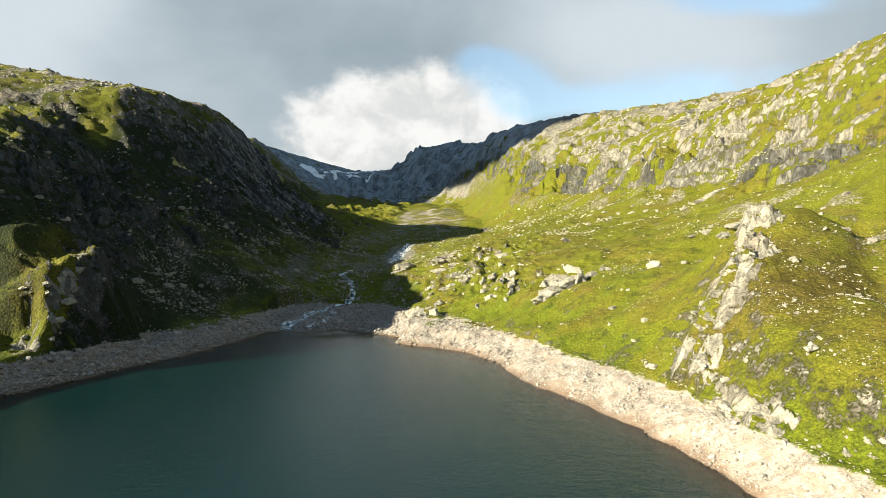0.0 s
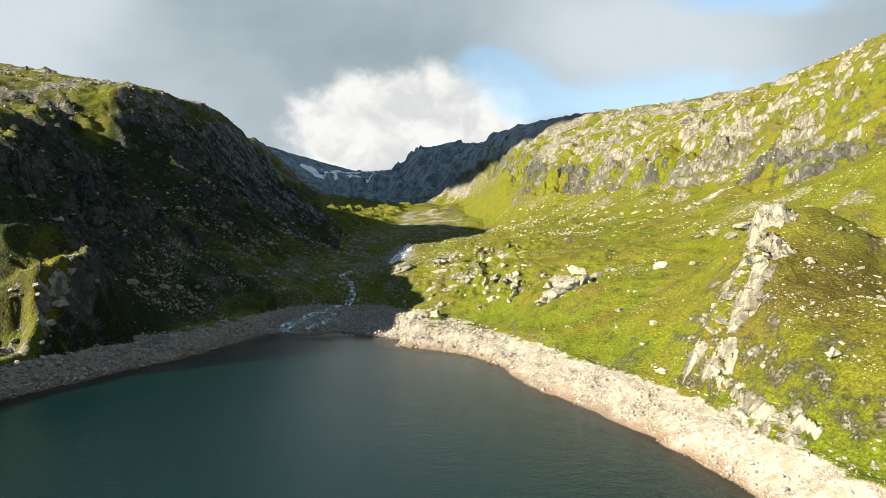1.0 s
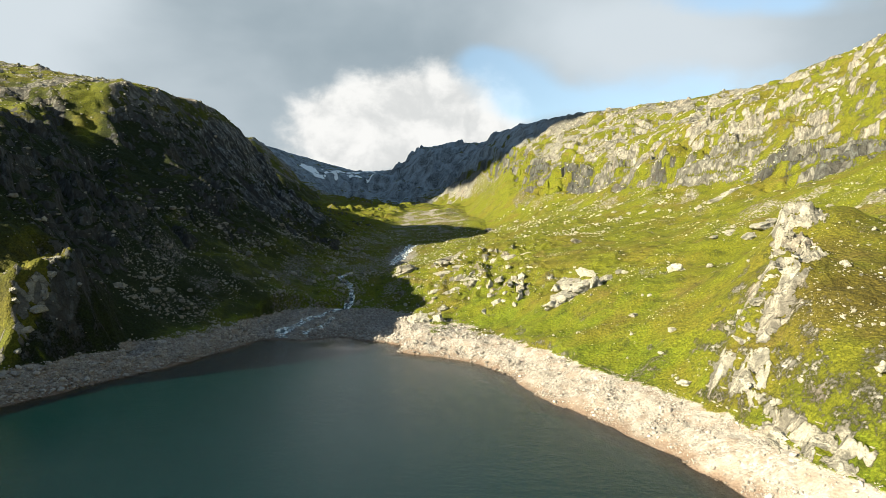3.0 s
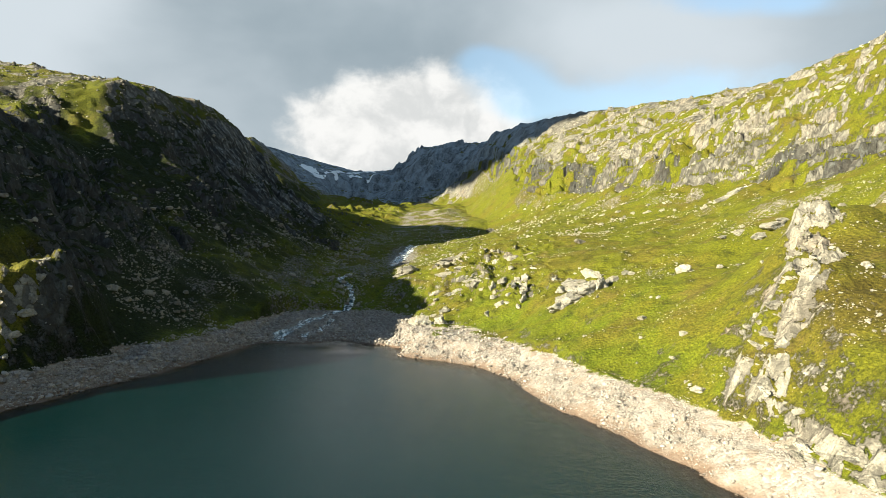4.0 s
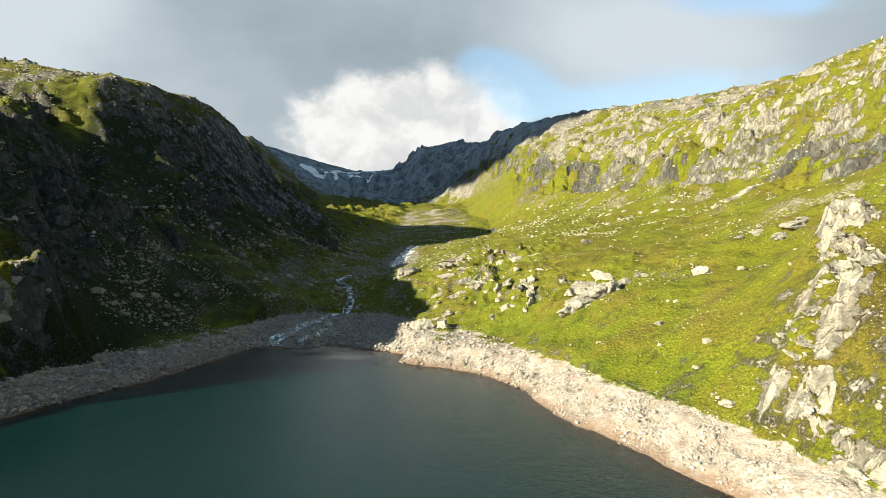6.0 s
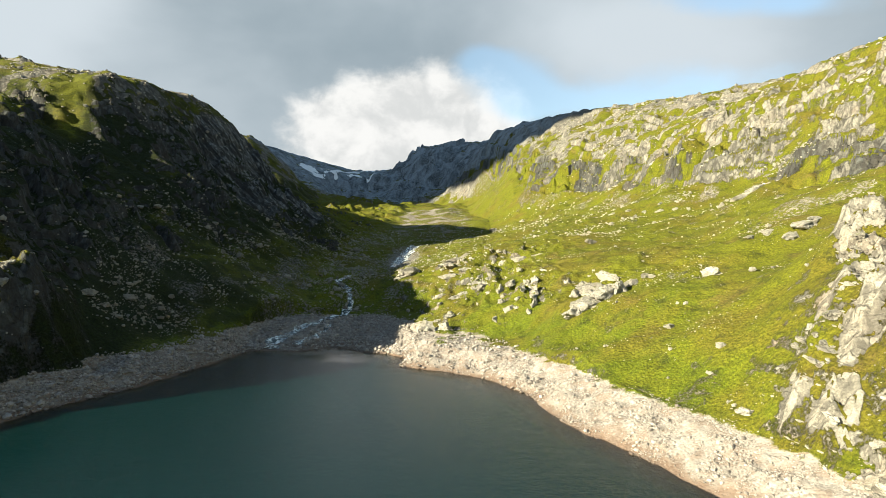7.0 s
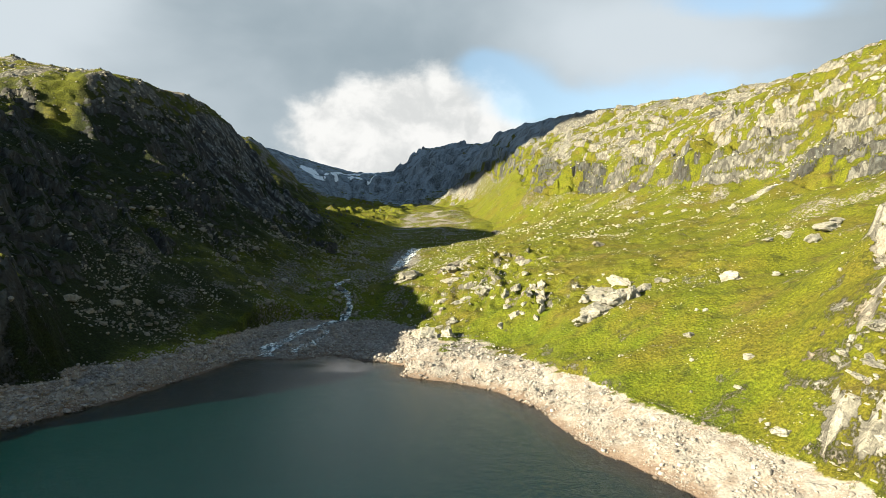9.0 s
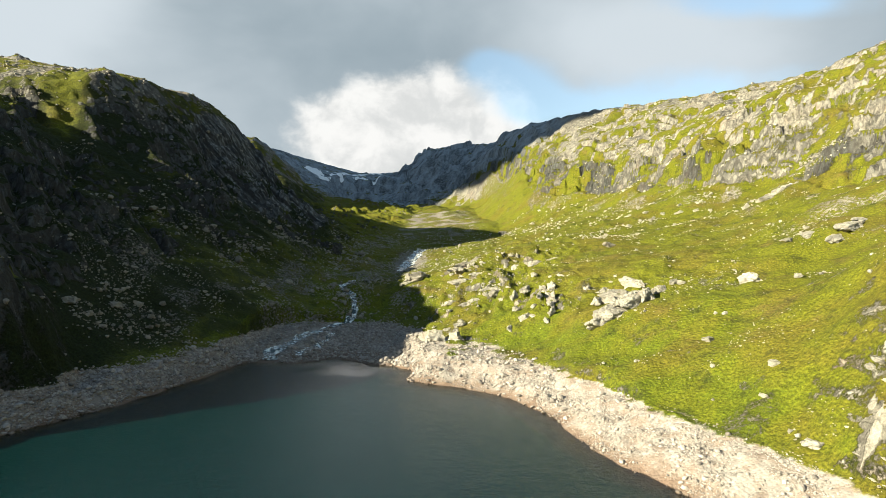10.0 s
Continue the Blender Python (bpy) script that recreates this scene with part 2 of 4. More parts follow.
def along(points, x, y):
    """Metres from a line of places, how far along it from 0 to 1, and on which side (positive: to its right)."""
    best, way, side = np.full(np.shape(x), 1e9), np.zeros(np.shape(x)), np.ones(np.shape(x))
    count = len(points) - 1
    for k, ((ax, ay), (bx, by)) in enumerate(zip(points, points[1:])):
        dx, dy = bx - ax, by - ay
        t = np.clip(((x - ax) * dx + (y - ay) * dy) / (dx * dx + dy * dy), 0, 1)
        gap = np.hypot(x - ax - t * dx, y - ay - t * dy)
        nearer = gap < best
        best = np.where(nearer, gap, best)
        way = np.where(nearer, (k + t) / count, way)
        side = np.where(nearer, np.sign((x - ax) * dy - (y - ay) * dx), side)
    return best, way, side


# the buttress on the left-hand shore: a sunlit flank outwards, a steep shaded face towards the valley's head
BUTTRESS = [(-153, 234), (-147, 221), (-140, 204), (-136, 194), (-137, 184)]
gap, way, side = along(BUTTRESS, GX + fbm(GX, GY, 12, 3, 14) * 2.5, GY + fbm(GX, GY, 12, 3, 15) * 2.5)
spine = np.interp(way, np.linspace(0, 1, 5), [41, 42, 37, 26, 10])
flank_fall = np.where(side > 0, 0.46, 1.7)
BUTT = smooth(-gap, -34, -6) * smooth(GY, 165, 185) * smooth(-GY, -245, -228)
# the sunlit side, left out of the shade painted on the left mountain
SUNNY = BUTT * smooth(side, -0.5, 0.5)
BASE -= 15 * np.exp(-((GX + 186) / 22) ** 2 - ((GY - 200) / 22) ** 2)
BASE = np.where(BUTT > 0, np.maximum(BASE, spine - (np.sqrt(gap * gap + 30) - 5.5) * flank_fall), BASE)
BASE -= 9 * np.exp(-((GX + 128) / 9) ** 2 - ((GY - 224) / 16) ** 2)
BASE += 8 * np.exp(-((GX + 224) / 11) ** 2 - ((GY - 285) / 13) ** 2) + 5 * np.exp(-((GX + 205) / 8) ** 2 - ((GY - 252) / 9) ** 2)
# the rounded hump of the grassy spur, and the gully behind it
BASE += 13 * np.exp(-((GX - 124) / 18) ** 2 - ((GY - 206) / 18) ** 2) + 3 * np.exp(-((GX - 100) / 13) ** 2 - ((GY - 172) / 20) ** 2)
gap, way, side = along([(168, 226), (142, 190), (122, 158), (114, 138)], GX, GY)
BASE -= 4.5 * np.exp(-(gap / 7) ** 2)
# the rib and the grassy gully under the left-hand crest
gap, way, side = along([(-286, 470), (-272, 447), (-260, 430)], GX, GY)
BASE += 5.5 * np.exp(-(gap / 11) ** 2)
gap, way, side = along([(-296, 450), (-284, 434), (-274, 418)], GX, GY)
GREEN_GULLY = np.exp(-(gap / 13) ** 2)
BASE -= 4 * np.exp(-(gap / 9) ** 2)
# the smooth inclined slabs of the left-hand mountain's flank
FLANK = np.exp(-((GY - 565) / 85) ** 4) * smooth(BASE, 45, 75) * smooth(-BASE, -176, -160) * smooth(-GX, 120, 150)
gz_y, gz_x = np.gradient(BASE, YS, XS)
STEEP = np.hypot(gz_x, gz_y)
DIST = shore_distance(GX, GY) + fbm(GX, GY, 14, 3, 5) * 1.6
left_side = smooth(-GX, 80, 110)
patchy = fbm(GX, GY, 55, 3, 21)
# how rocky the ground is
X7, X8 = np.interp(GY, YS, knots_x[:, 7]), np.interp(GY, YS, knots_x[:, 8])
right_high = smooth(GX - X8, -4, 14) * smooth(GX, 60, 90)
band = smooth(GX - X7, -5, 3) * smooth(X8 + 9 - GX, -4, 4) * (1 - 0.85 * np.interp(GY, YS, np.clip(ramp_gap, 0, 1))) * smooth(GY, 290, 350)
CLIFF = smooth(STEEP + 0.35 * patchy, 0.95, 1.4) * (1 - left_side) * smooth(GX, 120, 150)
CLIFF = np.maximum(CLIFF, band)
CLIFF = np.maximum(CLIFF, right_high * smooth(patchy + 0.5 * perlin(GX / 22, GY / 22, 3), -0.35, 0.5) * 0.6)
CLIFF = np.maximum(CLIFF, left_side * smooth(BASE, 18, 60) * (0.45 + 0.55 * smooth(patchy + 0.4 * STEEP, 0.0, 0.7)) * (1 - 0.65 * smooth(BASE, 140, 172)))
CLIFF = np.maximum(CLIFF, smooth(GY, 1200, 1500) * smooth(STEEP, 0.25, 0.6))


# the crag along the spur's edge, from its brow down to the shore
CRAG = [(116, 212), (106, 198), (97, 184), (89, 178), (80, 172), (72, 165), (68, 150), (70, 136), (74, 122)]
edge_gap, _, edge_side = along(CRAG, GX, GY)
crag = np.exp(-(edge_gap / (np.where(edge_side < 0, 4.5 + 5 * smooth(GY, 146, 160), 4.0) * (0.75 + 0.35 * smooth(GY, 150, 172)))) ** 4) * smooth(fbm(GX, GY, 12, 3, 71), -0.32, 0.02)
CLIFF = np.maximum(CLIFF, crag)
BASE += 2.5 * np.exp(-(edge_gap / 5.5) ** 2) * smooth(GY, 145, 165)

far = smooth(GY, 700, 1500)
near = 1 - smooth(GY, 600, 1000)
calm = smooth(DIST, 4, 26)
H = BASE + fbm(GX, GY, 48, 3, 31) * (2.2 + 6 * far) * calm
# turf hummocks, bigger on the low spur
spur = smooth(-GX, -75, -30) * smooth(GX, -60, -25) * smooth(GY, 285, 310) * smooth(-GY, -440, -400)
H += (fbm(GX, GY, 16, 3, 45) * (1.5 + 2.6 * spur) + ridged(GX, GY, 8, 2, 46) * (0.5 + 0.8 * spur)) * calm * near * (0.35 + 0.65 * smooth(patchy, -0.3, 0.4))
# buttresses and gullies where the rock is bare
bend_x, bend_y = GX + fbm(GX, GY, 30, 2, 47) * 9, GY + fbm(GX, GY, 30, 2, 48) * 9
down = bend_y + 0.55 * bend_x
gully = (ridged(bend_x * 0.22, down, 46, 3, 44) * 10 + ridged(bend_x * 0.25, down, 15, 3, 41) * 4.0 * (1 - far)) * left_side
swell_up = np.abs(perlin(bend_x / 30, bend_y / 30, 42)) * 9 + np.abs(perlin(bend_x / 14, bend_y / 14, 49)) * 2.6 * near - 3
gully += swell_up * (1 - left_side) * (1 - far) + far * (np.abs(perlin(bend_x / 130, bend_y / 130, 55)) * 26 + np.abs(perlin(bend_x / 50, bend_y / 50, 57)) * 10 - 8)
X9 = np.interp(GY, YS, knots_x[:, 9])
near_crest = np.exp(-((GX - X9) / 70) ** 2) * smooth(GY, 1200, 1400)
H += CLIFF * calm * gully * (1 - near_crest)
ribs = np.where((GX < -150) & (GY > 1700), np.abs(perlin(bend_x / 42, bend_y / 150, 63)) * 26, np.abs(perlin(bend_x / 150, bend_y / 48, 64)) * 24)
H += CLIFF * (ribs - 8) * (1 - near_crest) * smooth(GY, 1250, 1500) * (1 - smooth(GY, 2050, 2150))
clefts = np.exp(-(perlin(bend_x / 60, bend_y / 17, 58) / 0.07) ** 2) + np.exp(-(perlin(bend_x / 40, bend_y / 9, 59) / 0.06) ** 2) * 0.6
H -= clefts * (5.0 * band + 4.0 * left_side * CLIFF) * calm * (1 - far)
# ledges: the rock stands in steep risers with turf on the treads between
tall = 15.0 + 16 * far + 3 * left_side
level = (H + 0.05 * GY + fbm(GX, GY, 70, 3, 51) * 13 + fbm(GX, GY, 20, 3, 52) * 3.5) / tall
part_up = level - np.floor(level)
stair = (smooth(part_up, 0.5, 0.86) - part_up) * tall
riser = smooth(part_up, 0.4, 0.54) * smooth(1 - part_up, 0.04, 0.14)
H += stair * calm * np.clip(CLIFF * (0.22 * left_side + 0.6 * band + 0.15 * far) + 0.75 * right_high * (1 - far) * smooth(fbm(GX, GY, 60, 3, 50), -0.45, 0.2), 0, 0.85)
level = (H + fbm(GX, GY, 25, 3, 53) * 5) / 4.5
part_up = level - np.floor(level)
H += (smooth(part_up, 0.55, 0.9) - part_up) * 4.5 * calm * near * np.clip(CLIFF * 0.5 + 0.12 * smooth(patchy, 0.0, 0.5) + 0.4 * spur, 0, 0.7)
cell_x, cell_y = GX + fbm(GX, GY, 6, 2, 75) * 2, GY + fbm(GX, GY, 6, 2, 76) * 2
block = np.abs(perlin(cell_x / 8, cell_y / 5.5, 54)) * 3.6 + np.abs(perlin(cell_x / 3.2, cell_y / 2.6, 56)) * 1.3
H += crag * calm * (block + np.floor(block * 1.4 + 0.5) * 0.55 - 1.0)
H += SUNNY * (ridged(GX, GY, 6, 3, 72) * 1.5 + fbm(GX, GY, 14, 3, 73) * 2.0 + fbm(GX, GY, 4, 2, 74) * 1.2) * calm
H += (fbm(GX, GY, 9, 2, 61) * 0.5 * calm + fbm(GX, GY, 3.0, 2, 62) * 0.14 * (1 - 0.7 * CLIFF)) * near

fan = smooth(GY, 286, 300) * smooth(-GY, -430, -370) * smooth(-GX, 20, 40) * smooth(GX, -112, -98)
width = 10 + 9 * smooth(GX, -40, 20) * smooth(GY, 138, 165) + 48 * fan
bank = 8.8 * np.minimum(DIST, width) / width + np.maximum(DIST - width, 0) * 2.2 + fbm(GX, GY, 7, 4, 81) * 0.9 * smooth(DIST, 1, 5) + ridged(GX, GY, 3.2, 2, 82) * 0.22 * smooth(DIST, 0.5, 3)
H = np.where(DIST > 0, smooth_min(np.maximum(H, 1.5 + 0 * H), bank, 2.5), np.maximum(DIST * (0.24 + 0.2 * left_side), -16))

# far ridges are worn smooth
for r in np.where(YS > 1150)[0]:
    k = 5
    worn = np.convolve(np.pad(H[r], k // 2, mode="edge"), np.ones(k) / k, "valid")
    H[r] = H[r] + (worn - H[r]) * smooth(YS[r], 1150, 1400)

# the stream's bed, from the upper pool down to the lake
STREAM = [(-40, 560), (-48, 510), (-52, 470), (-62, 440), (-76, 420), (-80, 405), (-70, 385), (-66, 366), (-78, 345), (-86, 322), (-90, 304), (-88, 292)]
run = along(STREAM, GX, GY)[0]
H -= 1.3 * np.exp(-(run / 4.5) ** 2) * smooth(DIST, 0, 6)


def ground(x, y):
    """The ground's height at a place."""
    x, y = np.asarray(x, float), np.asarray(y, float)
    i = np.clip(np.searchsorted(XS, x) - 1, 0, len(XS) - 2)
    j = np.clip(np.searchsorted(YS, y) - 1, 0, len(YS) - 2)
    u, v = (x - XS[i]) / (XS[i + 1] - XS[i]), (y - YS[j]) / (YS[j + 1] - YS[j])
    return (H[j, i] * (1 - u) + H[j, i + 1] * u) * (1 - v) + (H[j + 1, i] * (1 - u) + H[j + 1, i + 1] * u) * v


def at_grid(field, x, y):
    i = np.clip(np.searchsorted(XS, x), 0, len(XS) - 1)
    j = np.clip(np.searchsorted(YS, y), 0, len(YS) - 1)
    return field[j, i]


def mesh_from(name, verts, faces, material, smooth_faces=True):
    """A mesh from an array of places and an array of faces, all with the same number of corners."""
    verts, faces = np.asarray(verts, np.float32), np.asarray(faces, np.int32)
    me = bpy.data.meshes.new(name)
    n, k = faces.shape
    me.vertices.add(len(verts))
    me.vertices.foreach_set("co", verts.ravel())
    me.loops.add(n * k)
    me.loops.foreach_set("vertex_index", faces.ravel())
    me.polygons.add(n)
    me.polygons.foreach_set("loop_start", np.arange(0, n * k, k, dtype=np.int32))
    me.polygons.foreach_set("use_smooth", np.full(n, smooth_faces))
    me.materials.append(material)
    me.update(calc_edges=True)
    return me


def grid_faces(rows, cols):
    a = np.arange(rows * cols).reshape(rows, cols)
    return np.stack([a[:-1, :-1], a[:-1, 1:], a[1:, 1:], a[1:, :-1]], -1).reshape(-1, 4)


def float_layer(me, name, values):
    me.attributes.new(name, "FLOAT", "POINT").data.foreach_set("value", np.asarray(values, np.float32).ravel())


# ---- materials ----
def material(name):
    m = bpy.data.materials.new(name)
    m.use_nodes = True
    return m, Nodes(m.node_tree)


def finish(n, colour, rough, height=None, strength=0.5, distance=0.3, spec=0.3):
    inputs = {"Base Color": colour, "Roughness": rough, "Specular IOR Level": spec}
    if height is not None:
        inputs["Normal"] = n.add("ShaderNodeBump", inputs={"Height": height, "Strength": strength, "Distance": distance})
    b = n.add("ShaderNodeBsdfPrincipled", inputs=inputs)
    n.add("ShaderNodeOutputMaterial", out=None, inputs={"Surface": b})


def rock_colour(n, p, joints=0.3):
    """Grey gneiss: pale weathered faces, dark cracks and water streaks down the face, rusty stains, lichen; painted
    shade and haze.
    """
    big = n.noise(p, 0.05, 5, 0.6)
    mid = n.noise(p, 0.2, 9, 0.68, 0.2)
    fine = n.noise(p, 1.8, 7, 0.72)
    streak = n.noise(n.scaled(p, (1, 1, 0.3)), 0.2, 7, 0.6, 0.6)
    steep = n.add("ShaderNodeAttribute", out=2, attribute_name="shade_stain")
    far_haze = n.add("ShaderNodeAttribute", out=2, attribute_name="haze_tint")
    crack = n.add("ShaderNodeTexNoise", inputs={"Vector": n.scaled(p, (1, 1, 0.35)), "Scale": 0.22, "Detail": 6.0, "Roughness": 0.5, "Lacunarity": 2.2, "Offset": 0.9, "Gain": 1.6, "Distortion": 0.4}, noise_type="RIDGED_MULTIFRACTAL", normalize=True)
    c = n.mix(n.ramp(mid, 0.3, 0.7), (0.135, 0.127, 0.109), (0.305, 0.288, 0.248))
    c = n.mix(n.ramp(streak, 0.3, 0.64, 0.55, 0.0), c, (0.1, 0.092, 0.08))
    warped = n.add("ShaderNodeVectorMath", inputs={0: n.scaled(p, (0.42, 0.42, 0.8)), 1: n.noise(p, 0.35, 4, 0.6, out=1)}, operation="ADD")
    joint = n.add("ShaderNodeTexVoronoi", inputs={"Vector": warped, "Scale": joints, "Randomness": 1.0}, feature="DISTANCE_TO_EDGE")
    c = n.mix(n.math("MULTIPLY", n.ramp(joint, 0.0, 0.05, 0.7, 0.0), n.ramp(mid, 0.35, 0.6, 1.0, 0.3)), c, (0.05, 0.046, 0.04))
    c = n.mix(n.math("MULTIPLY", n.ramp(big, 0.48, 0.7), 0.65), c, (0.19, 0.14, 0.1))
    c = n.mix(n.ramp(fine, 0.5, 0.68, 0.0, 0.45), c, (0.37, 0.345, 0.295))
    c = n.mix(n.ramp(fine, 0.3, 0.5, 0.5, 0.0), c, (0.085, 0.078, 0.067))
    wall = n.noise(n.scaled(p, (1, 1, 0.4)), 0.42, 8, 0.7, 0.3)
    # left walls: painted shade; right cliffs: stain with overhang shade in the colour
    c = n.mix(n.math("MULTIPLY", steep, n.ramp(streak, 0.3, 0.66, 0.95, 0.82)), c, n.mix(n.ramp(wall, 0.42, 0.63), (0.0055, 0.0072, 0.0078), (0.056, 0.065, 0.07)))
    flank = n.add("ShaderNodeAttribute", out=2, attribute_name="flank")
    dip = (0.737, -0.184, -0.652)
    drop = n.add("ShaderNodeVectorMath", out=1, inputs={0: p, 1: dip}, operation="DOT_PRODUCT")
    flat = n.add("ShaderNodeVectorMath", inputs={0: dip, 3: n.math("MULTIPLY", drop, -0.93)}, operation="SCALE")
    strata = n.noise(n.add("ShaderNodeVectorMath", inputs={0: p, 1: flat}, operation="ADD"), 0.3, 8, 0.68, 0.15)
    c = n.mix(n.math("MULTIPLY", flank, 0.85), c, n.mix(n.ramp(strata, 0.44, 0.64), (0.018, 0.021, 0.023), (0.25, 0.265, 0.27)))
    c = n.mix(n.ramp(crack, 0.66, 0.86, 0.0, 0.6), c, (0.03, 0.028, 0.026))
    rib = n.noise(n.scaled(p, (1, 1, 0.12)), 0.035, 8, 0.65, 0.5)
    # blue distance haze, put into the far rock's base colour
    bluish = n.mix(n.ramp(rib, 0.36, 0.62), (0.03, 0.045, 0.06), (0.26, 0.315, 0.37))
    c = n.mix(n.math("MULTIPLY", far_haze, 0.85), c, n.mix(n.ramp(mid, 0.4, 0.65, 0.0, 0.5), bluish, (0.36, 0.41, 0.45)))
    pale = n.add("ShaderNodeAttribute", out=2, attribute_name="pale")
    c = n.mix(n.math("MULTIPLY", pale, n.ramp(wall, 0.4, 0.6, 0.05, 0.95)), c, n.mix(n.ramp(fine, 0.3, 0.7), (0.2, 0.18, 0.15), (0.46, 0.425, 0.36)))
    chip = n.add("ShaderNodeTexVoronoi", inputs={"Vector": warped, "Scale": 2.6, "Randomness": 1.0}, feature="DISTANCE_TO_EDGE")
    c = n.mix(n.math("MULTIPLY", n.ramp(chip, 0.0, 0.07, 0.6, 0.0), n.ramp(mid, 0.4, 0.6, 1.0, 0.25)), c, (0.06, 0.054, 0.046))
    relief = n.math("ADD", n.math("ADD", n.math("MULTIPLY", mid, 0.85), n.math("MULTIPLY", fine, 0.25)), n.math("ADD", n.math("MULTIPLY", streak, 0.5), n.math("ADD", n.ramp(crack, 0.55, 0.88, 0.0, -0.4), n.ramp(joint, 0.0, 0.08, -0.2, 0.0))))
    return c, relief, mid, fine


ground_mat, n = material("valley_ground")
p = n.add("ShaderNodeNewGeometry", out=0)
height_z = n.add("ShaderNodeSeparateXYZ", out=2, inputs={0: p})
rocky = n.add("ShaderNodeAttribute", out=2, attribute_name="rocky")
scree = n.add("ShaderNodeAttribute", out=2, attribute_name="scree")
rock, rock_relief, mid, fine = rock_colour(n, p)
dry = n.add("ShaderNodeAttribute", out=2, attribute_name="dry")
patch = n.math("ADD", n.noise(p, 0.03, 6, 0.62), n.math("MULTIPLY", dry, 0.13))
turf_shade = n.add("ShaderNodeAttribute", out=2, attribute_name="turf_shade")
tuft = n.noise(p, 1.3, 7, 0.72)
tussock = n.add("ShaderNodeTexVoronoi", inputs={"Vector": n.add("ShaderNodeVectorMath", inputs={0: p, 1: n.noise(p, 1.1, 3, 0.6, out=1)}, operation="ADD"), "Scale": 1.0, "Randomness": 1.0})
blade = n.noise(n.scaled(p, (1, 1, 0.5)), 3.0, 6, 0.75)
grass = n.mix(n.ramp(tuft, 0.33, 0.68), (0.034, 0.039, 0.003), (0.137, 0.143, 0.008))
gold = n.mix(n.ramp(tuft, 0.33, 0.68), (0.042, 0.033, 0.006), (0.14, 0.108, 0.016))
lush_noise = n.math("MULTIPLY", n.math("SUBTRACT", n.noise(p, 0.022, 5, 0.6), 0.5), 60.0)
lush = n.math("MULTIPLY", n.ramp(n.math("ADD", height_z, lush_noise), 14.0, 36.0, 0.8, 0.12), n.ramp(n.noise(p, 0.07, 5, 0.6), 0.38, 0.58, 0.35, 1.0))
grass = n.mix(lush, grass, n.mix(n.ramp(tuft, 0.33, 0.68), (0.02, 0.036, 0.002), (0.1, 0.142, 0.006)))
grass = n.mix(n.ramp(patch, 0.47, 0.66, 0.0, 0.75), grass, gold)
brown = n.noise(p, 0.055, 6, 0.65, 0.4)
grass = n.mix(n.math("MULTIPLY", n.ramp(brown, 0.54, 0.68, 0.0, 0.75), n.ramp(height_z, 12.0, 24.0)), grass, n.mix(n.ramp(tuft, 0.33, 0.68), (0.045, 0.03, 0.01), (0.14, 0.095, 0.035)))
grass = n.mix(n.ramp(blade, 0.42, 0.7, 0.0, 0.6), grass, (0.168, 0.165, 0.011))
grass = n.mix(n.ramp(tussock, 0.35, 0.85, 0.0, 0.38), grass, (0.032, 0.036, 0.002))
# scrub thickens where the left mountainside's shade is painted
scrub = n.math("ADD", n.noise(p, 0.13, 7, 0.68), n.math("MULTIPLY", turf_shade, 0.25))
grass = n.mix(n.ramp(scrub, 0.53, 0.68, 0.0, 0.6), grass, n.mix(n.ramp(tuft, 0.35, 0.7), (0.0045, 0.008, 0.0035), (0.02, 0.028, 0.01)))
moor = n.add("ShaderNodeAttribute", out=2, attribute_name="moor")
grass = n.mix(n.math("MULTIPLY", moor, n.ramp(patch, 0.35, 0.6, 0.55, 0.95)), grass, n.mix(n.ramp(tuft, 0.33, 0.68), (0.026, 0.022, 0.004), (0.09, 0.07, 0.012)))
# the shaded hillside's darkness, put into the turf's own colour
grass = n.mix(n.math("MULTIPLY", turf_shade, 0.85), grass, n.mix(n.ramp(tuft, 0.35, 0.7), (0.003, 0.006, 0.0022), (0.016, 0.026, 0.0085)))
pebble = n.add("ShaderNodeTexVoronoi", out=None, inputs={"Vector": p, "Scale": 1.5, "Randomness": 1.0})
pebble_big = n.add("ShaderNodeTexVoronoi", out=None, inputs={"Vector": n.add("ShaderNodeVectorMath", inputs={0: p, 1: n.noise(p, 0.8, 3, 0.6, out=1)}, operation="ADD"), "Scale": 0.6, "Randomness": 1.0})
stone_tone = n.add("ShaderNodeSeparateColor", out=0, inputs={0: pebble.outputs[1]})
gravel = n.mix(stone_tone, (0.15, 0.135, 0.124), (0.32, 0.295, 0.272))
slab = n.noise(p, 0.09, 6, 0.6, 0.5)
gravel = n.mix(n.ramp(slab, 0.48, 0.58, 0.0, 0.85), gravel, n.mix(fine, (0.18, 0.163, 0.148), (0.31, 0.286, 0.262)))
gravel = n.mix(n.ramp(n.noise(p, 0.3, 5, 0.6), 0.38, 0.56, 0.6, 0.0), gravel, (0.17, 0.122, 0.094))
gravel = n.mix(n.ramp(n.math("ADD", height_z, n.math("MULTIPLY", n.math("SUBTRACT", slab, 0.5), 7.0)), 0.3, 2.6, 0.8, 0.0), gravel, (0.13, 0.085, 0.06))
rock_edge = n.math("ADD", rocky, n.math("ADD", n.math("MULTIPLY", n.math("SUBTRACT", tuft, 0.5), 0.9), n.math("MULTIPLY", n.math("SUBTRACT", mid, 0.5), 0.9)))
is_rock = n.ramp(rock_edge, 0.42, 0.56)
loose = n.math("ADD", scree, n.math("MULTIPLY", n.math("SUBTRACT", n.noise(p, 0.7, 6, 0.7), 0.5), 2.6))
is_loose = n.ramp(loose, 0.45, 0.55)
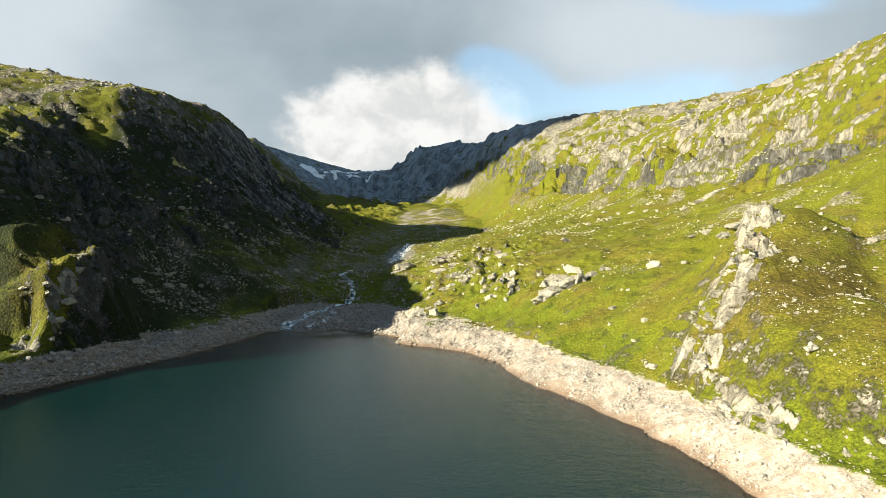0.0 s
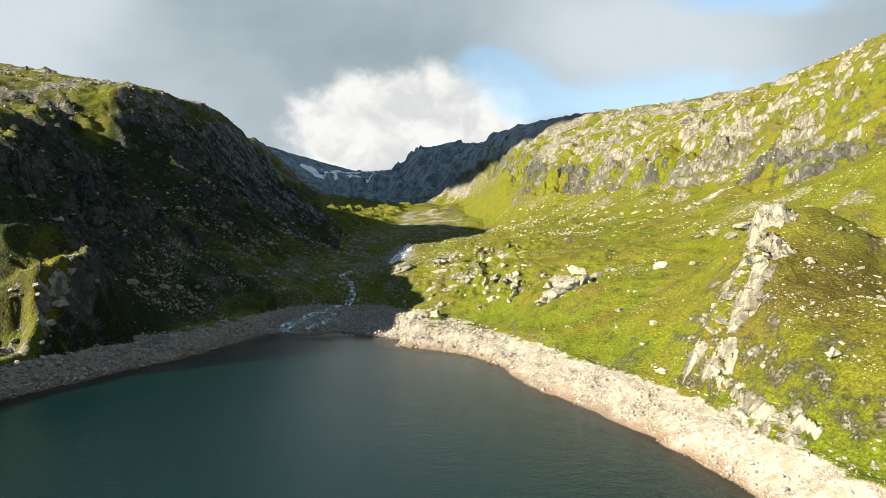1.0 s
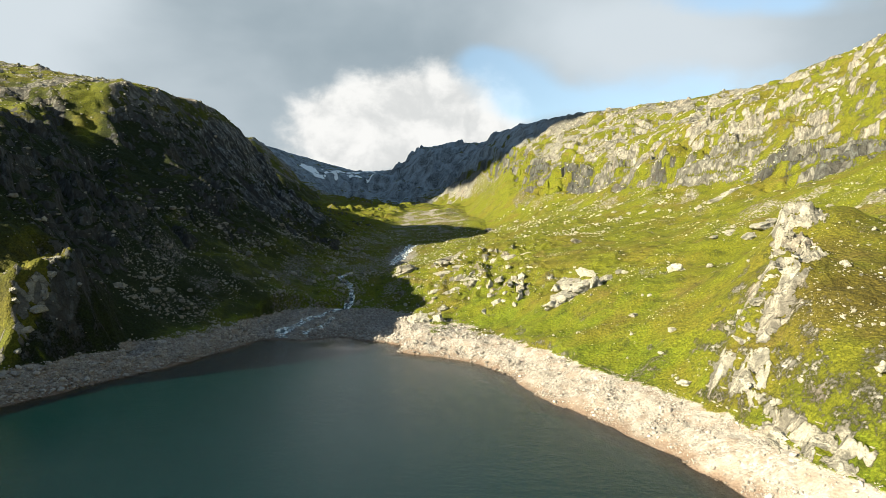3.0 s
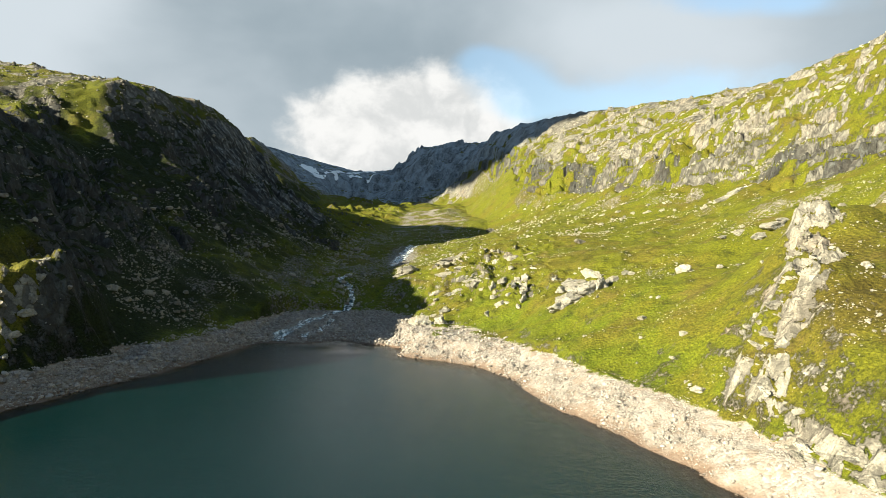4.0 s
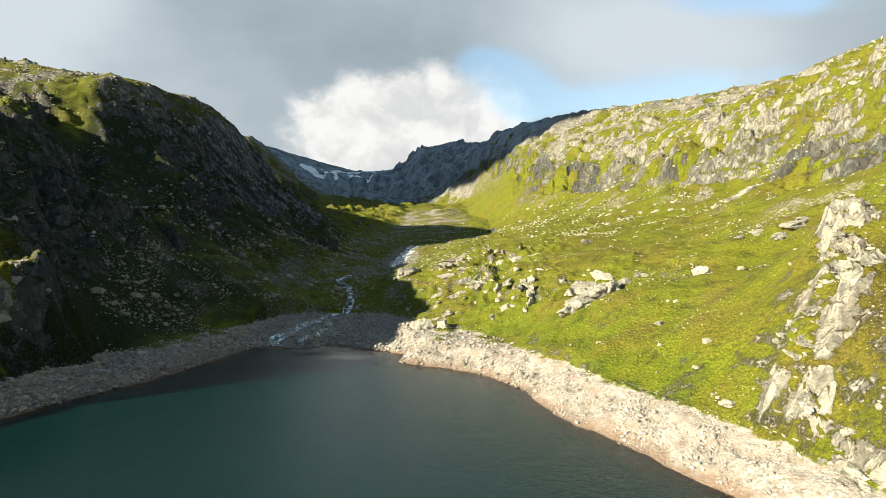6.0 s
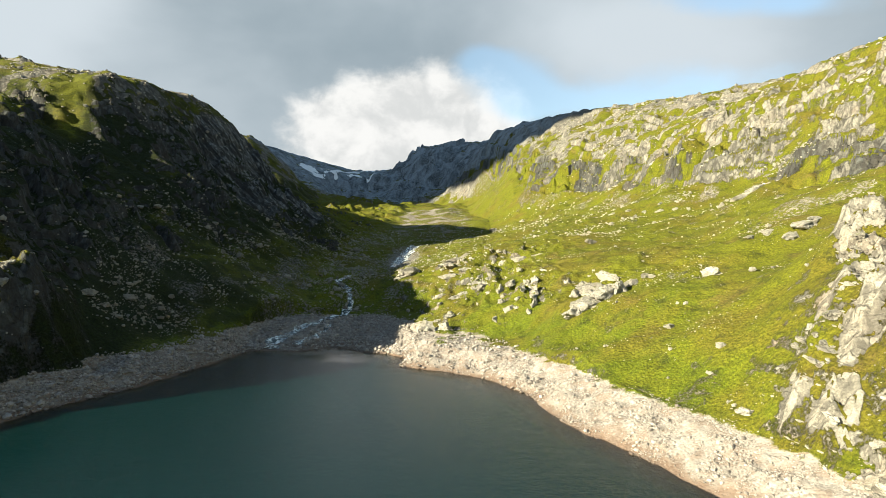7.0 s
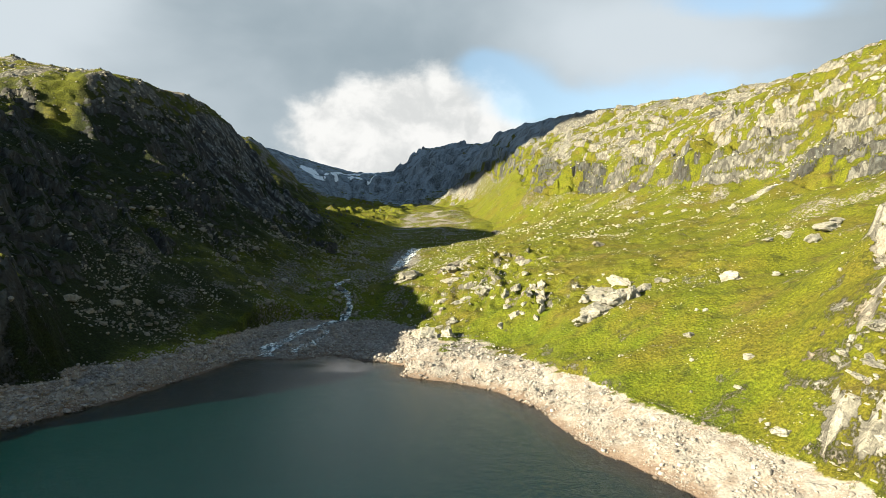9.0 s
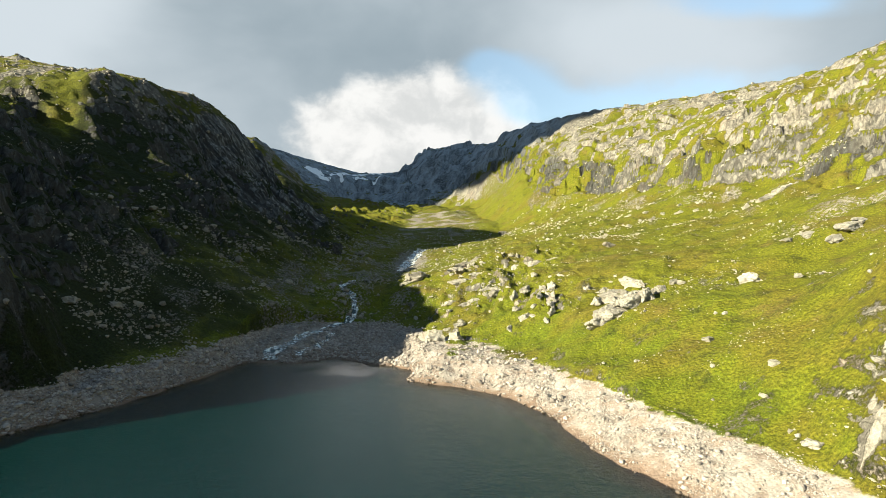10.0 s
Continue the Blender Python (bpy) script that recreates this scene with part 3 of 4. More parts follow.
high_water = n.math("ADD", height_z, n.math("MULTIPLY", n.math("SUBTRACT", n.noise(p, 0.12, 6, 0.65), 0.5), 4.5))
is_bare = n.ramp(high_water, BARE_LEVEL - 0.25, BARE_LEVEL + 0.35, 1.0, 0.0)
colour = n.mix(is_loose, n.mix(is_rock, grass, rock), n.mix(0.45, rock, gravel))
colour = n.mix(is_bare, colour, gravel)
relief = n.math("ADD", n.math("MULTIPLY", tuft, 0.3), n.math("ADD", n.math("MULTIPLY", blade, 0.15), n.math("MULTIPLY", tussock, -0.35)))
stones = n.math("ADD", n.math("MULTIPLY", pebble.outputs[0], -0.16), n.math("MULTIPLY", pebble_big.outputs[0], -0.08))
h = n.add("ShaderNodeMix", inputs={0: is_rock, 2: relief, 3: rock_relief})
h = n.add("ShaderNodeMix", inputs={0: n.math("MAXIMUM", is_bare, is_loose), 2: h, 3: stones})
finish(n, colour, 0.88, h, 0.95, 1.0, 0.15)

boulder_mat, n = material("boulder_rock")
p = n.add("ShaderNodeNewGeometry", out=0)
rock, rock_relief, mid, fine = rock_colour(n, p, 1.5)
tone = n.math("FRACT", n.math("ADD", n.add("ShaderNodeObjectInfo", out=5), n.add("ShaderNodeNewGeometry", out=8)))
rock = n.mix(n.math("ADD", n.math("MULTIPLY", tone, 0.5), 0.28), rock, (0.4, 0.375, 0.325))
rust = n.noise(n.scaled(p, (1, 1, 0.5)), 0.16, 7, 0.65, 0.4)
rock = n.mix(n.ramp(rust, 0.54, 0.68, 0.0, 0.45), rock, n.mix(fine, (0.09, 0.06, 0.042), (0.25, 0.185, 0.135)))
rock = n.mix(n.ramp(n.noise(n.scaled(p, (1, 1, 0.4), (0.3, 0.2, 0)), 0.9, 8, 0.7, 0.3), 0.36, 0.5, 0.28, 0.0), rock, (0.085, 0.076, 0.064))
moss = n.math("ADD", n.noise(p, 0.7, 6, 0.65), n.math("MULTIPLY", n.add("ShaderNodeSeparateXYZ", out=2, inputs={0: n.add("ShaderNodeNewGeometry", out=1)}), 0.14))
rock = n.mix(n.ramp(moss, 0.68, 0.76, 0.0, 0.7), rock, (0.1, 0.11, 0.025))
finish(n, rock, 0.85, rock_relief, 1.0, 0.8, 0.2)

rubble_mat, n = material("shore_stone")
p = n.add("ShaderNodeNewGeometry", out=0)
own = n.add("ShaderNodeNewGeometry", out=8)
fine = n.noise(p, 2.2, 5, 0.6)
c = n.mix(own, (0.15, 0.136, 0.126), (0.37, 0.343, 0.318))
c = n.mix(n.ramp(fine, 0.35, 0.6, 0.35, 0.0), c, (0.17, 0.13, 0.105))
wet = n.add("ShaderNodeSeparateXYZ", out=2, inputs={0: p})
c = n.mix(n.ramp(wet, 0.15, 0.7, 0.7, 0.0), c, (0.12, 0.08, 0.055))
finish(n, c, 0.8, fine, 0.6, 0.3, 0.25)

snow_mat, n = material("old_snow")
p = n.add("ShaderNodeNewGeometry", out=0)
dirt = n.noise(p, 0.15, 6, 0.6)
finish(n, n.mix(n.ramp(dirt, 0.5, 0.75, 0.0, 0.5), (0.8, 0.82, 0.84), (0.5, 0.47, 0.43)), 0.7, dirt, 0.4, 0.5, 0.3)

water_mat, n = material("lake_water")
p = n.add("ShaderNodeNewGeometry", out=0)
deep = n.add("ShaderNodeAttribute", out=2, attribute_name="deep")
ripple = n.noise(n.scaled(p, (1, 1.25, 1), (0, 0, 0.5)), 0.8, 5, 0.7, 0.2)
swell = n.noise(n.scaled(p, (1, 1.6, 1), (0, 0, -0.4)), 0.2, 3, 0.5)
still = n.add("ShaderNodeAttribute", out=2, attribute_name="still")
bump = n.add("ShaderNodeBump", inputs={"Height": n.math("ADD", ripple, n.math("MULTIPLY", swell, 0.7)), "Strength": n.ramp(still, 0.1, 0.5, 0.3, 0.07), "Distance": 0.5})
gust = n.noise(p, 0.012, 4, 0.6)
chop = n.ramp(n.noise(n.scaled(p, (1, 1.5, 1), (0, 0, 0.5)), 1.1, 4, 0.75), 0.36, 0.64)
tint = n.mix(n.ramp(gust, 0.35, 0.65), (0.0004, 0.0062, 0.0066), (0.0007, 0.0105, 0.0112))
tint = n.mix(chop, tint, (0.001, 0.0175, 0.018))
smoothness = n.ramp(still, 0.1, 0.5, 0.1, 0.01)
body = n.add("ShaderNodeBsdfPrincipled", inputs={"Base Color": tint, "Roughness": smoothness, "IOR": 1.33, "Specular IOR Level": 0.48, "Normal": bump})
gloss = n.add("ShaderNodeBsdfGlossy", inputs={"Color": (1, 1, 1, 1), "Roughness": smoothness, "Normal": bump})
see = n.add("ShaderNodeBsdfTransparent", inputs={"Color": (0.62, 0.62, 0.48, 1)})
fresnel = n.add("ShaderNodeFresnel", inputs={"IOR": 1.33, "Normal": bump})
shallow = n.add("ShaderNodeMixShader", inputs={0: fresnel, 1: see, 2: gloss})
mixed = n.add("ShaderNodeMixShader", inputs={0: n.ramp(deep, 0.0, 2.8), 1: shallow, 2: body})
n.add("ShaderNodeOutputMaterial", out=None, inputs={"Surface": mixed})

foam_mat, n = material("white_water")
p = n.add("ShaderNodeNewGeometry", out=0)
froth = n.noise(n.scaled(p, (1, 1, 1)), 0.5, 7, 0.7, 0.8)
c = n.mix(n.ramp(froth, 0.47, 0.6), (0.02, 0.035, 0.035), (0.75, 0.78, 0.78))
finish(n, c, n.ramp(froth, 0.45, 0.6, 0.1, 0.7), froth, 0.6, 0.4, 0.5)

# ---- ground: one sheet ----
talus = smooth(fbm(GX, GY, 30, 3, 91), -0.05, 0.45)
SCREE = left_side * smooth(BASE, 6, 14) * smooth(-BASE, -75, -35) * talus * 0.5 * smooth(GY, 220, 330)
SCREE = np.maximum(SCREE, smooth(GY, 640, 760) * smooth(-GY, -1150, -980) * smooth(GX, -105, -75) * smooth(-GX, -35, 5) * (0.3 + 0.6 * talus))
SCREE = np.maximum(SCREE, smooth(GX - X7, -75, -25) * smooth(X7 - GX, -6, 8) * smooth(GX, 60, 90) * talus * 0.5 * (1 - smooth(GY, 700, 820)))
SCREE = np.maximum(SCREE, np.exp(-((GX + 48) / 16) ** 2 - ((GY - 500) / 55) ** 2) * 0.95)
SCREE = np.maximum(SCREE, smooth(GX, -120, -95) * smooth(-GX, 20, 45) * smooth(GY, 320, 350) * smooth(-GY, -720, -640) * (0.12 + 0.4 * talus))
gz_y, gz_x = np.gradient(H, YS, XS)
final_steep = np.hypot(gz_x, gz_y)
wear = 0.3 * fbm(GX, GY, 7, 3, 96) + 0.2 * fbm(GX, GY, 25, 2, 97)
ROCKY = smooth(final_steep + wear, 0.95 + 0.2 * left_side, 1.35 + 0.35 * left_side) * (0.45 + 0.55 * smooth(CLIFF, 0.05, 0.4))
ROCKY = ROCKY * (1 - 0.25 * left_side * smooth(wear, 0.1, -0.1))
holes = smooth(fbm(GX, GY, 38, 4, 66), -0.22, 0.1)
stony = smooth(patchy + 2.2 * wear + 0.25 * smooth(GY, 520, 700) + 0.22 * smooth(GY, 430, 520) + 0.3 * smooth(GY, 800, 1000) - 0.35 * smooth(GX, 255, 320) * smooth(-GY, -600, -500), 0.3, 0.65)
ROCKY = ROCKY * (1 - 0.6 * right_high)
ROCKY = np.maximum(ROCKY, right_high * np.maximum(riser * holes * smooth(fbm(GX, GY, 13, 3, 69), -0.5, 0.0), 0.85 * stony))
ROCKY = np.maximum(ROCKY, smooth(BASE, 140, 160) * left_side * smooth(wear + 0.5 * fbm(GX, GY, 32, 3, 67), -0.05, 0.15) * 0.9)
ROCKY = np.maximum(ROCKY * (1 - 0.8 * band), band * smooth(final_steep + wear + 0.3 * riser, 0.75, 1.15) * (0.3 + 0.7 * holes))
ROCKY = np.maximum(ROCKY, 0.42 * smooth(fbm(GX, GY, 20, 4, 95), 0.25, 0.7) * (1 - left_side))
ROCKY = np.maximum(ROCKY, crag * smooth(fbm(GX, GY, 6.5, 3, 98), -0.3, 0.05) * 0.95)
ROCKY = np.maximum(ROCKY, FLANK * smooth(fbm(GX, GY * 0.5, 34, 4, 93), -0.3, 0.15) * 0.85)
ROCKY = np.maximum(ROCKY, 0.75 * spur * smooth(final_steep + wear, 0.7, 1.1) * smooth(fbm(GX, GY, 24, 3, 94), 0.0, 0.3))
ROCKY = ROCKY * (1 - 0.75 * SUNNY)
ROCKY = np.maximum(ROCKY, SUNNY * smooth(fbm(GX, GY, 5, 3, 92), 0.06, 0.22) * 0.95)
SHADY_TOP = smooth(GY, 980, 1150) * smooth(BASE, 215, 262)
ROCKY = np.maximum(ROCKY, SHADY_TOP * smooth(fbm(GX, GY, 40, 3, 101), -0.5, -0.1))
ROCKY = np.maximum(ROCKY, smooth(GY, 1250, 1600) * smooth(final_steep, 0.4, 0.8))
verts = np.stack([GX, GY, H], -1).reshape(-1, 3)
me = mesh_from("ground", verts, grid_faces(len(YS), len(XS)), ground_mat)
ROCKY = ROCKY * (1 - 0.8 * smooth(GREEN_GULLY, 0.1, 0.5)) * (1 - 0.7 * np.exp(-((GX + 176) / 24) ** 4 - ((GY - 210) / 24) ** 4))
float_layer(me, "rocky", ROCKY)
float_layer(me, "scree", SCREE)
# left mountainside's shade as a colour mask; sunlit gully, buttress and crest spared
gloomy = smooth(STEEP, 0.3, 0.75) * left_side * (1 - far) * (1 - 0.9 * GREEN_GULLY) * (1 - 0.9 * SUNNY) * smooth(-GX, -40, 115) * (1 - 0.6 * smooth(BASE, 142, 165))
float_layer(me, "flank", FLANK)
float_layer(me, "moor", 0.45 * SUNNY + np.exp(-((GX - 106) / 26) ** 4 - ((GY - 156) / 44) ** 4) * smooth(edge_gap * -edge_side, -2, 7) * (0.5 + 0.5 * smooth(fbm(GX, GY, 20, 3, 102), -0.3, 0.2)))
float_layer(me, "pale", np.maximum(0.55 * crag, 0.42 * right_high * (1 - far)))
float_layer(me, "turf_shade", gloomy)
# right-hand cliffs: dark stain and the overhangs' shade, painted as one
cliff_dark = np.maximum(band * (0.45 + 0.55 * smooth(fbm(GX * 0.5, GY, 40, 3, 68), -0.4, 0.05)), 0.28 * right_high)
cliff_dark = np.maximum(cliff_dark, 0.8 * right_high * (1 - far) * smooth(fbm(GX * 0.6, GY, 34, 4, 65), 0.0, 0.3))
# the left mountain's shade goes into its rock colour, except on sunlit parts
float_layer(me, "shade_stain", np.maximum(np.maximum(gloomy, left_side * (1 - far) * (1 - SUNNY) * (1 - smooth(BASE, 142, 165)) * smooth(BASE, 9, 14)), cliff_dark))
float_layer(me, "dry", np.exp(-((GX - 108) / 26) ** 2 - ((GY - 158) / 34) ** 2) + 0.8 * np.exp(-((GX - 60) / 40) ** 2 - ((GY - 255) / 22) ** 2) * smooth(fbm(GX, GY, 26, 3, 99), -0.2, 0.4) + 0.25 * right_high + 0.9 * np.exp(-((GX - 90) / 50) ** 2 - ((GY - 345) / 55) ** 2) * smooth(fbm(GX, GY, 30, 3, 100), -0.35, 0.3))
# where the haze blue is painted: the valley head and the high crest
float_layer(me, "haze_tint", np.maximum(smooth(GY, 1350, 1700), SHADY_TOP))
tagged(new("ground", me), "grassy and rocky mountain valley sides round a lake, with a bare pale shore", "ground", kind="structure")

# ---- the lake ----
lx = np.concatenate([np.linspace(-260, -150, 12)[:-1], np.linspace(-150, 90, 161), np.linspace(90, 220, 14)[1:]])
ly = np.concatenate([np.linspace(-600, 80, 35)[:-1], np.linspace(80, 320, 161)])
LX, LY = np.meshgrid(lx, ly)
me = mesh_from("water", np.stack([LX, LY, 0 * LX], -1).reshape(-1, 3), grid_faces(len(ly), len(lx)), water_mat)
float_layer(me, "deep", np.clip(-ground(LX, LY), 0, 20))
float_layer(me, "still", np.exp(-((LX + 53 + fbm(LX, LY, 14, 3, 143) * 6) / 17) ** 2 - ((LY - 281 + fbm(LX, LY, 14, 3, 144) * 4) / 11) ** 2))
tagged(new("water", me), "dark green mountain lake with a lightly rippled surface", "lake", kind="structure")

# ---- stones and boulders ----
def stone_shape(seed, rings=1, squash=0.7, bumpy=0.28, facets=7):
    """A worn block of rock about one metre across: a ball cut by random planes and roughened."""
    rng = np.random.default_rng(seed)
    bm = bmesh.new()
    bmesh.ops.create_icosphere(bm, subdivisions=rings, radius=0.5)
    v = np.array([p.co[:] for p in bm.verts])
    f = np.array([[q.index for q in face.verts] for face in bm.faces])
    bm.free()
    for _ in range(facets):
        nrm = rng.normal(size=3)
        nrm /= np.linalg.norm(nrm)
        cut = rng.uniform(0.2, 0.4)
        over = np.maximum(v @ nrm - cut, 0)
        v = v - over[:, None] * nrm * 0.92
    off = rng.uniform(0, 50)
    for i in range(len(v)):
        v[i] *= 1 + bumpy * noise.noise(Vector(v[i] * 4 + off)) + bumpy * 0.5 * noise.noise(Vector(v[i] * 9 + off))
    v *= np.array([1.0, rng.uniform(0.65, 0.95), squash * rng.uniform(0.75, 1.15)])
    return v, f


SMALL = [stone_shape(100 + i, 1, 0.65, 0.35, 5) for i in range(12)]
TINY = [stone_shape(200 + i, 1, 0.6, 0.3, 4) for i in range(8)]
for k in range(8):      # a lighter stone of twenty faces
    rng = np.random.default_rng(300 + k)
    bm = bmesh.new()
    bmesh.ops.create_icosphere(bm, subdivisions=1, radius=0.5)
    v = np.array([p.co[:] for p in bm.verts]) * rng.uniform(0.7, 1.15, (len(bm.verts), 1)) * np.array([1, rng.uniform(0.6, 0.95), rng.uniform(0.45, 0.75)])
    f = np.array([[q.index for q in face.verts] for face in bm.faces])
    bm.free()
    TINY[k] = (v, f)


def turned(rng, n, lean):
    """n random turns, mostly about the upright."""
    a, b, c = rng.uniform(0, 2 * np.pi, n), rng.normal(0, lean, n), rng.normal(0, lean, n)
    ca, sa, cb, sb, cc, sc = np.cos(a), np.sin(a), np.cos(b), np.sin(b), np.cos(c), np.sin(c)
    rz = np.stack([ca, -sa, 0 * a, sa, ca, 0 * a, 0 * a, 0 * a, 1 + 0 * a], -1).reshape(-1, 3, 3)
    rx = np.stack([1 + 0 * a, 0 * a, 0 * a, 0 * a, cb, -sb, 0 * a, sb, cb], -1).reshape(-1, 3, 3)
    ry = np.stack([cc, 0 * a, sc, 0 * a, 1 + 0 * a, 0 * a, -sc, 0 * a, cc], -1).reshape(-1, 3, 3)
    return rz @ rx @ ry


def field_of_stones(name, label, x, y, size, shapes, mat, seed, sink=0.18, lean=0.3):
    """Uncounted stones lying on the ground, as one mesh."""
    rng = np.random.default_rng(seed)
    z = ground(x, y)
    kind = rng.integers(0, len(shapes), len(x))
    rot = turned(rng, len(x), lean)
    all_v, all_f, base = [], [], 0
    for k, (v, f) in enumerate(shapes):
        i = np.where(kind == k)[0]
        if not len(i):
            continue
        pts = np.einsum("nij,vj->nvi", rot[i], v) * size[i][:, None, None]
        pts += np.stack([x[i], y[i], z[i] + size[i] * sink], -1)[:, None, :]
        all_v.append(pts.reshape(-1, 3))
        all_f.append((f[None] + (np.arange(len(i)) * len(v))[:, None, None] + base).reshape(-1, 3))
        base += len(i) * len(v)
    me = mesh_from(name, np.concatenate(all_v), np.concatenate(all_f), mat, smooth_faces=False)
    return tagged(new(name, me), label, "stones", kind="stuff")


def scatter(rng, n, x0, x1, y0, y1, weight):
    """n places in a box, kept by chance in step with a weight from 0 to 1."""
    xs, ys = np.empty(0), np.empty(0)
    for _ in range(60):
        x, y = rng.uniform(x0, x1, n), rng.uniform(y0, y1, n)
        keep = rng.uniform(0, 1, n) < weight(x, y)
        xs, ys = np.concatenate([xs, x[keep]]), np.concatenate([ys, y[keep]])
        if len(xs) >= n:
            break
    return xs[:n], ys[:n]


def sizes(rng, n, lo, hi, power=2.2):
    return lo * (1 - rng.uniform(0, 1, n) * (1 - (lo / hi) ** power)) ** (-1 / power)


rng = np.random.default_rng(7)
low = lambda x, y: smooth(shore_distance(x, y), -0.8, 0.5) * smooth(-ground(x, y), -9.5, -7.0)
clump = lambda x, y, s: smooth(fbm(x, y, s, 3, 111), -0.15, 0.4)
x, y = scatter(rng, 11500, 18, 95, 92, 265, lambda x, y: low(x, y) * (0.12 + 0.88 * clump(x, y, 13)))
field_of_stones("shore_rubble", "pale angular stones strewn over the bare lake shore", x, y, sizes(rng, len(x), 0.22, 1.9, 2.3), TINY, rubble_mat, 1)
x, y = scatter(rng, 3500, -35, 25, 225, 330, lambda x, y: low(x, y) * (0.35 + 0.65 * clump(x, y, 9)))
field_of_stones("shore_rubble", "pale and rust-stained stones on the bare lake shore", x, y, sizes(rng, len(x), 0.4, 2.8), TINY, rubble_mat, 2)
x, y = scatter(rng, 9500, -150, -92, 130, 300, low)
field_of_stones("shore_rubble", "grey broken blocks heaped along the shaded shore", x, y, sizes(rng, len(x), 0.4, 2.8, 2.1), TINY, rubble_mat, 3)
off_stream = lambda x, y: 1 - 0.92 * np.exp(-(along(STREAM, x, y)[0] / 4.5) ** 4)
x, y = scatter(rng, 6500, -110, -20, 286, 372, lambda x, y: low(x, y) * off_stream(x, y))
field_of_stones("delta_gravel", "grey cobbles and boulders on the stream's gravel fan", x, y, sizes(rng, len(x), 0.5, 3.0, 2.0), TINY, rubble_mat, 4)

above = lambda x, y: smooth(ground(x, y), 8.5, 11)
speckle = lambda x, y: above(x, y) * (0.05 + smooth(fbm(x * 0.8 + y * 0.35, y * 0.9 - x * 0.3, 30, 4, 121), 0.1, 0.5))
x, y = scatter(rng, 7500, -30, 260, 100, 470, speckle)
field_of_stones("hillside_stones", "pale stones scattered over the sunlit grassy hillside", x, y, sizes(rng, len(x), 0.3, 2.6, 2.2), SMALL, boulder_mat, 5, 0.12)
x, y = scatter(rng, 1100, 84, 132, 104, 168, lambda x, y: above(x, y) * smooth(fbm(x, y, 16, 3, 122), -0.05, 0.35) * smooth(along(CRAG, x, y)[0], 8, 16))
field_of_stones("spur_stones", "pale stones strewn down the back of the grassy spur", x, y, sizes(rng, len(x), 0.25, 2.0, 2.0), SMALL, boulder_mat, 12, 0.12)
x, y = scatter(rng, 2600, 40, 330, 420, 760, speckle)
field_of_stones("hillside_stones", "pale stones and blocks below the sunlit cliffs", x, y, sizes(rng, len(x), 0.9, 5.0, 2.0), SMALL, boulder_mat, 6, 0.12)
x, y = scatter(rng, 1300, 170, 420, 400, 980, lambda x, y: smooth(fbm(x, y, 45, 4, 161), -0.05, 0.4) * smooth(ground(x, y), 105, 130))
field_of_stones("upland_blocks", "pale blocks and slabs strewn over the high rocky slope", x, y, sizes(rng, len(x), 1.6, 8.0, 2.0), SMALL, boulder_mat, 9, 0.1)
x, y = scatter(rng, 3600, -120, 30, 340, 760, lambda x, y: 0.2 + smooth(fbm(x, y, 35, 3, 171), 0.0, 0.5))
field_of_stones("valley_floor_stones", "grey boulders scattered over the valley floor", x, y, sizes(rng, len(x), 0.6, 3.6, 2.0), SMALL, boulder_mat, 10, 0.1)
x, y = scatter(rng, 1300, -430, -235, 380, 640, lambda x, y: (0.15 + smooth(fbm(x, y, 30, 3, 181), 0.0, 0.4)) * smooth(ground(x, y), 125, 145))
field_of_stones("crest_blocks", "grey blocks lying along the mountain's sunlit crest", x, y, sizes(rng, len(x), 1.2, 6.0, 1.9), SMALL, boulder_mat, 11, 0.1)
talus_weight = lambda x, y: above(x, y) * (0.06 + smooth(fbm(x, y, 42, 4, 131), 0.0, 0.5)) * (0.25 + 0.75 * smooth(-ground(x, y), -85, -45))
x, y = scatter(rng, 9000, -260, -60, 170, 640, talus_weight)
field_of_stones("talus_blocks", "grey fallen blocks on the shaded mountainside", x, y, sizes(rng, len(x), 0.5, 3.6, 2.0), SMALL, boulder_mat, 8, 0.12)

BOULDERS = [stone_shape(400 + i, 4, 0.72, 0.34, 9) for i in range(12)]
BOULDER_MESHES = [mesh_from("boulder", v, f, boulder_mat, smooth_faces=False) for v, f in BOULDERS]


def boulder(x, y, size, label, kind=0, turn=0.0, tall=1.0, group="", sink=0.16, lean=0.0, name="boulder", category="boulder"):
    ob = new(name, BOULDER_MESHES[kind % len(BOULDER_MESHES)])
    z = float(ground(x, y))
    ob.matrix_world = pose(x, y, z + size * tall * sink, math.degrees(lean), 0, turn) @ Matrix.Diagonal((size, size, size * tall, 1))
    return tagged(ob, label, category, group)


boulder(43, 717, 11, "large pale boulder lying alone on the sunlit grass", 1, 30)
boulder(97, 263, 8.0, "large pale boulder with a dark shaded side, in the grass", 2, 70, 1.1)
boulder(-18, 310, 13, "big white weathered rock at the corner of the shore", 3, 10, 0.85)
boulder(-8, 305, 9, "white weathered rock beside the big rock on the shore", 4, 80, 0.9)
boulder(71, 201, 3.2, "small round grey boulder in the grass", 5, 20)
boulder(68, 230, 4.2, "low grey boulder sunk in the grass", 6, 50, 0.7)
boulder(83, 396, 9.0, "pale boulder on the gentle grassy bench", 7, 15, 0.8)
boulder(85, 130, 4.0, "pale boulder on the steep grassy spur", 8, 40)
boulder(105, 170, 3.6, "pale boulder on top of the grassy spur", 0, 65)
boulder(-50, 245, 3.4, "flat pale rock just breaking the lake's surface", 2, 25, 0.35, sink=0.1)
boulder(-8, 393, 14, "pale rounded outcrop on the spur's sunlit end", 1, 100, 0.7)
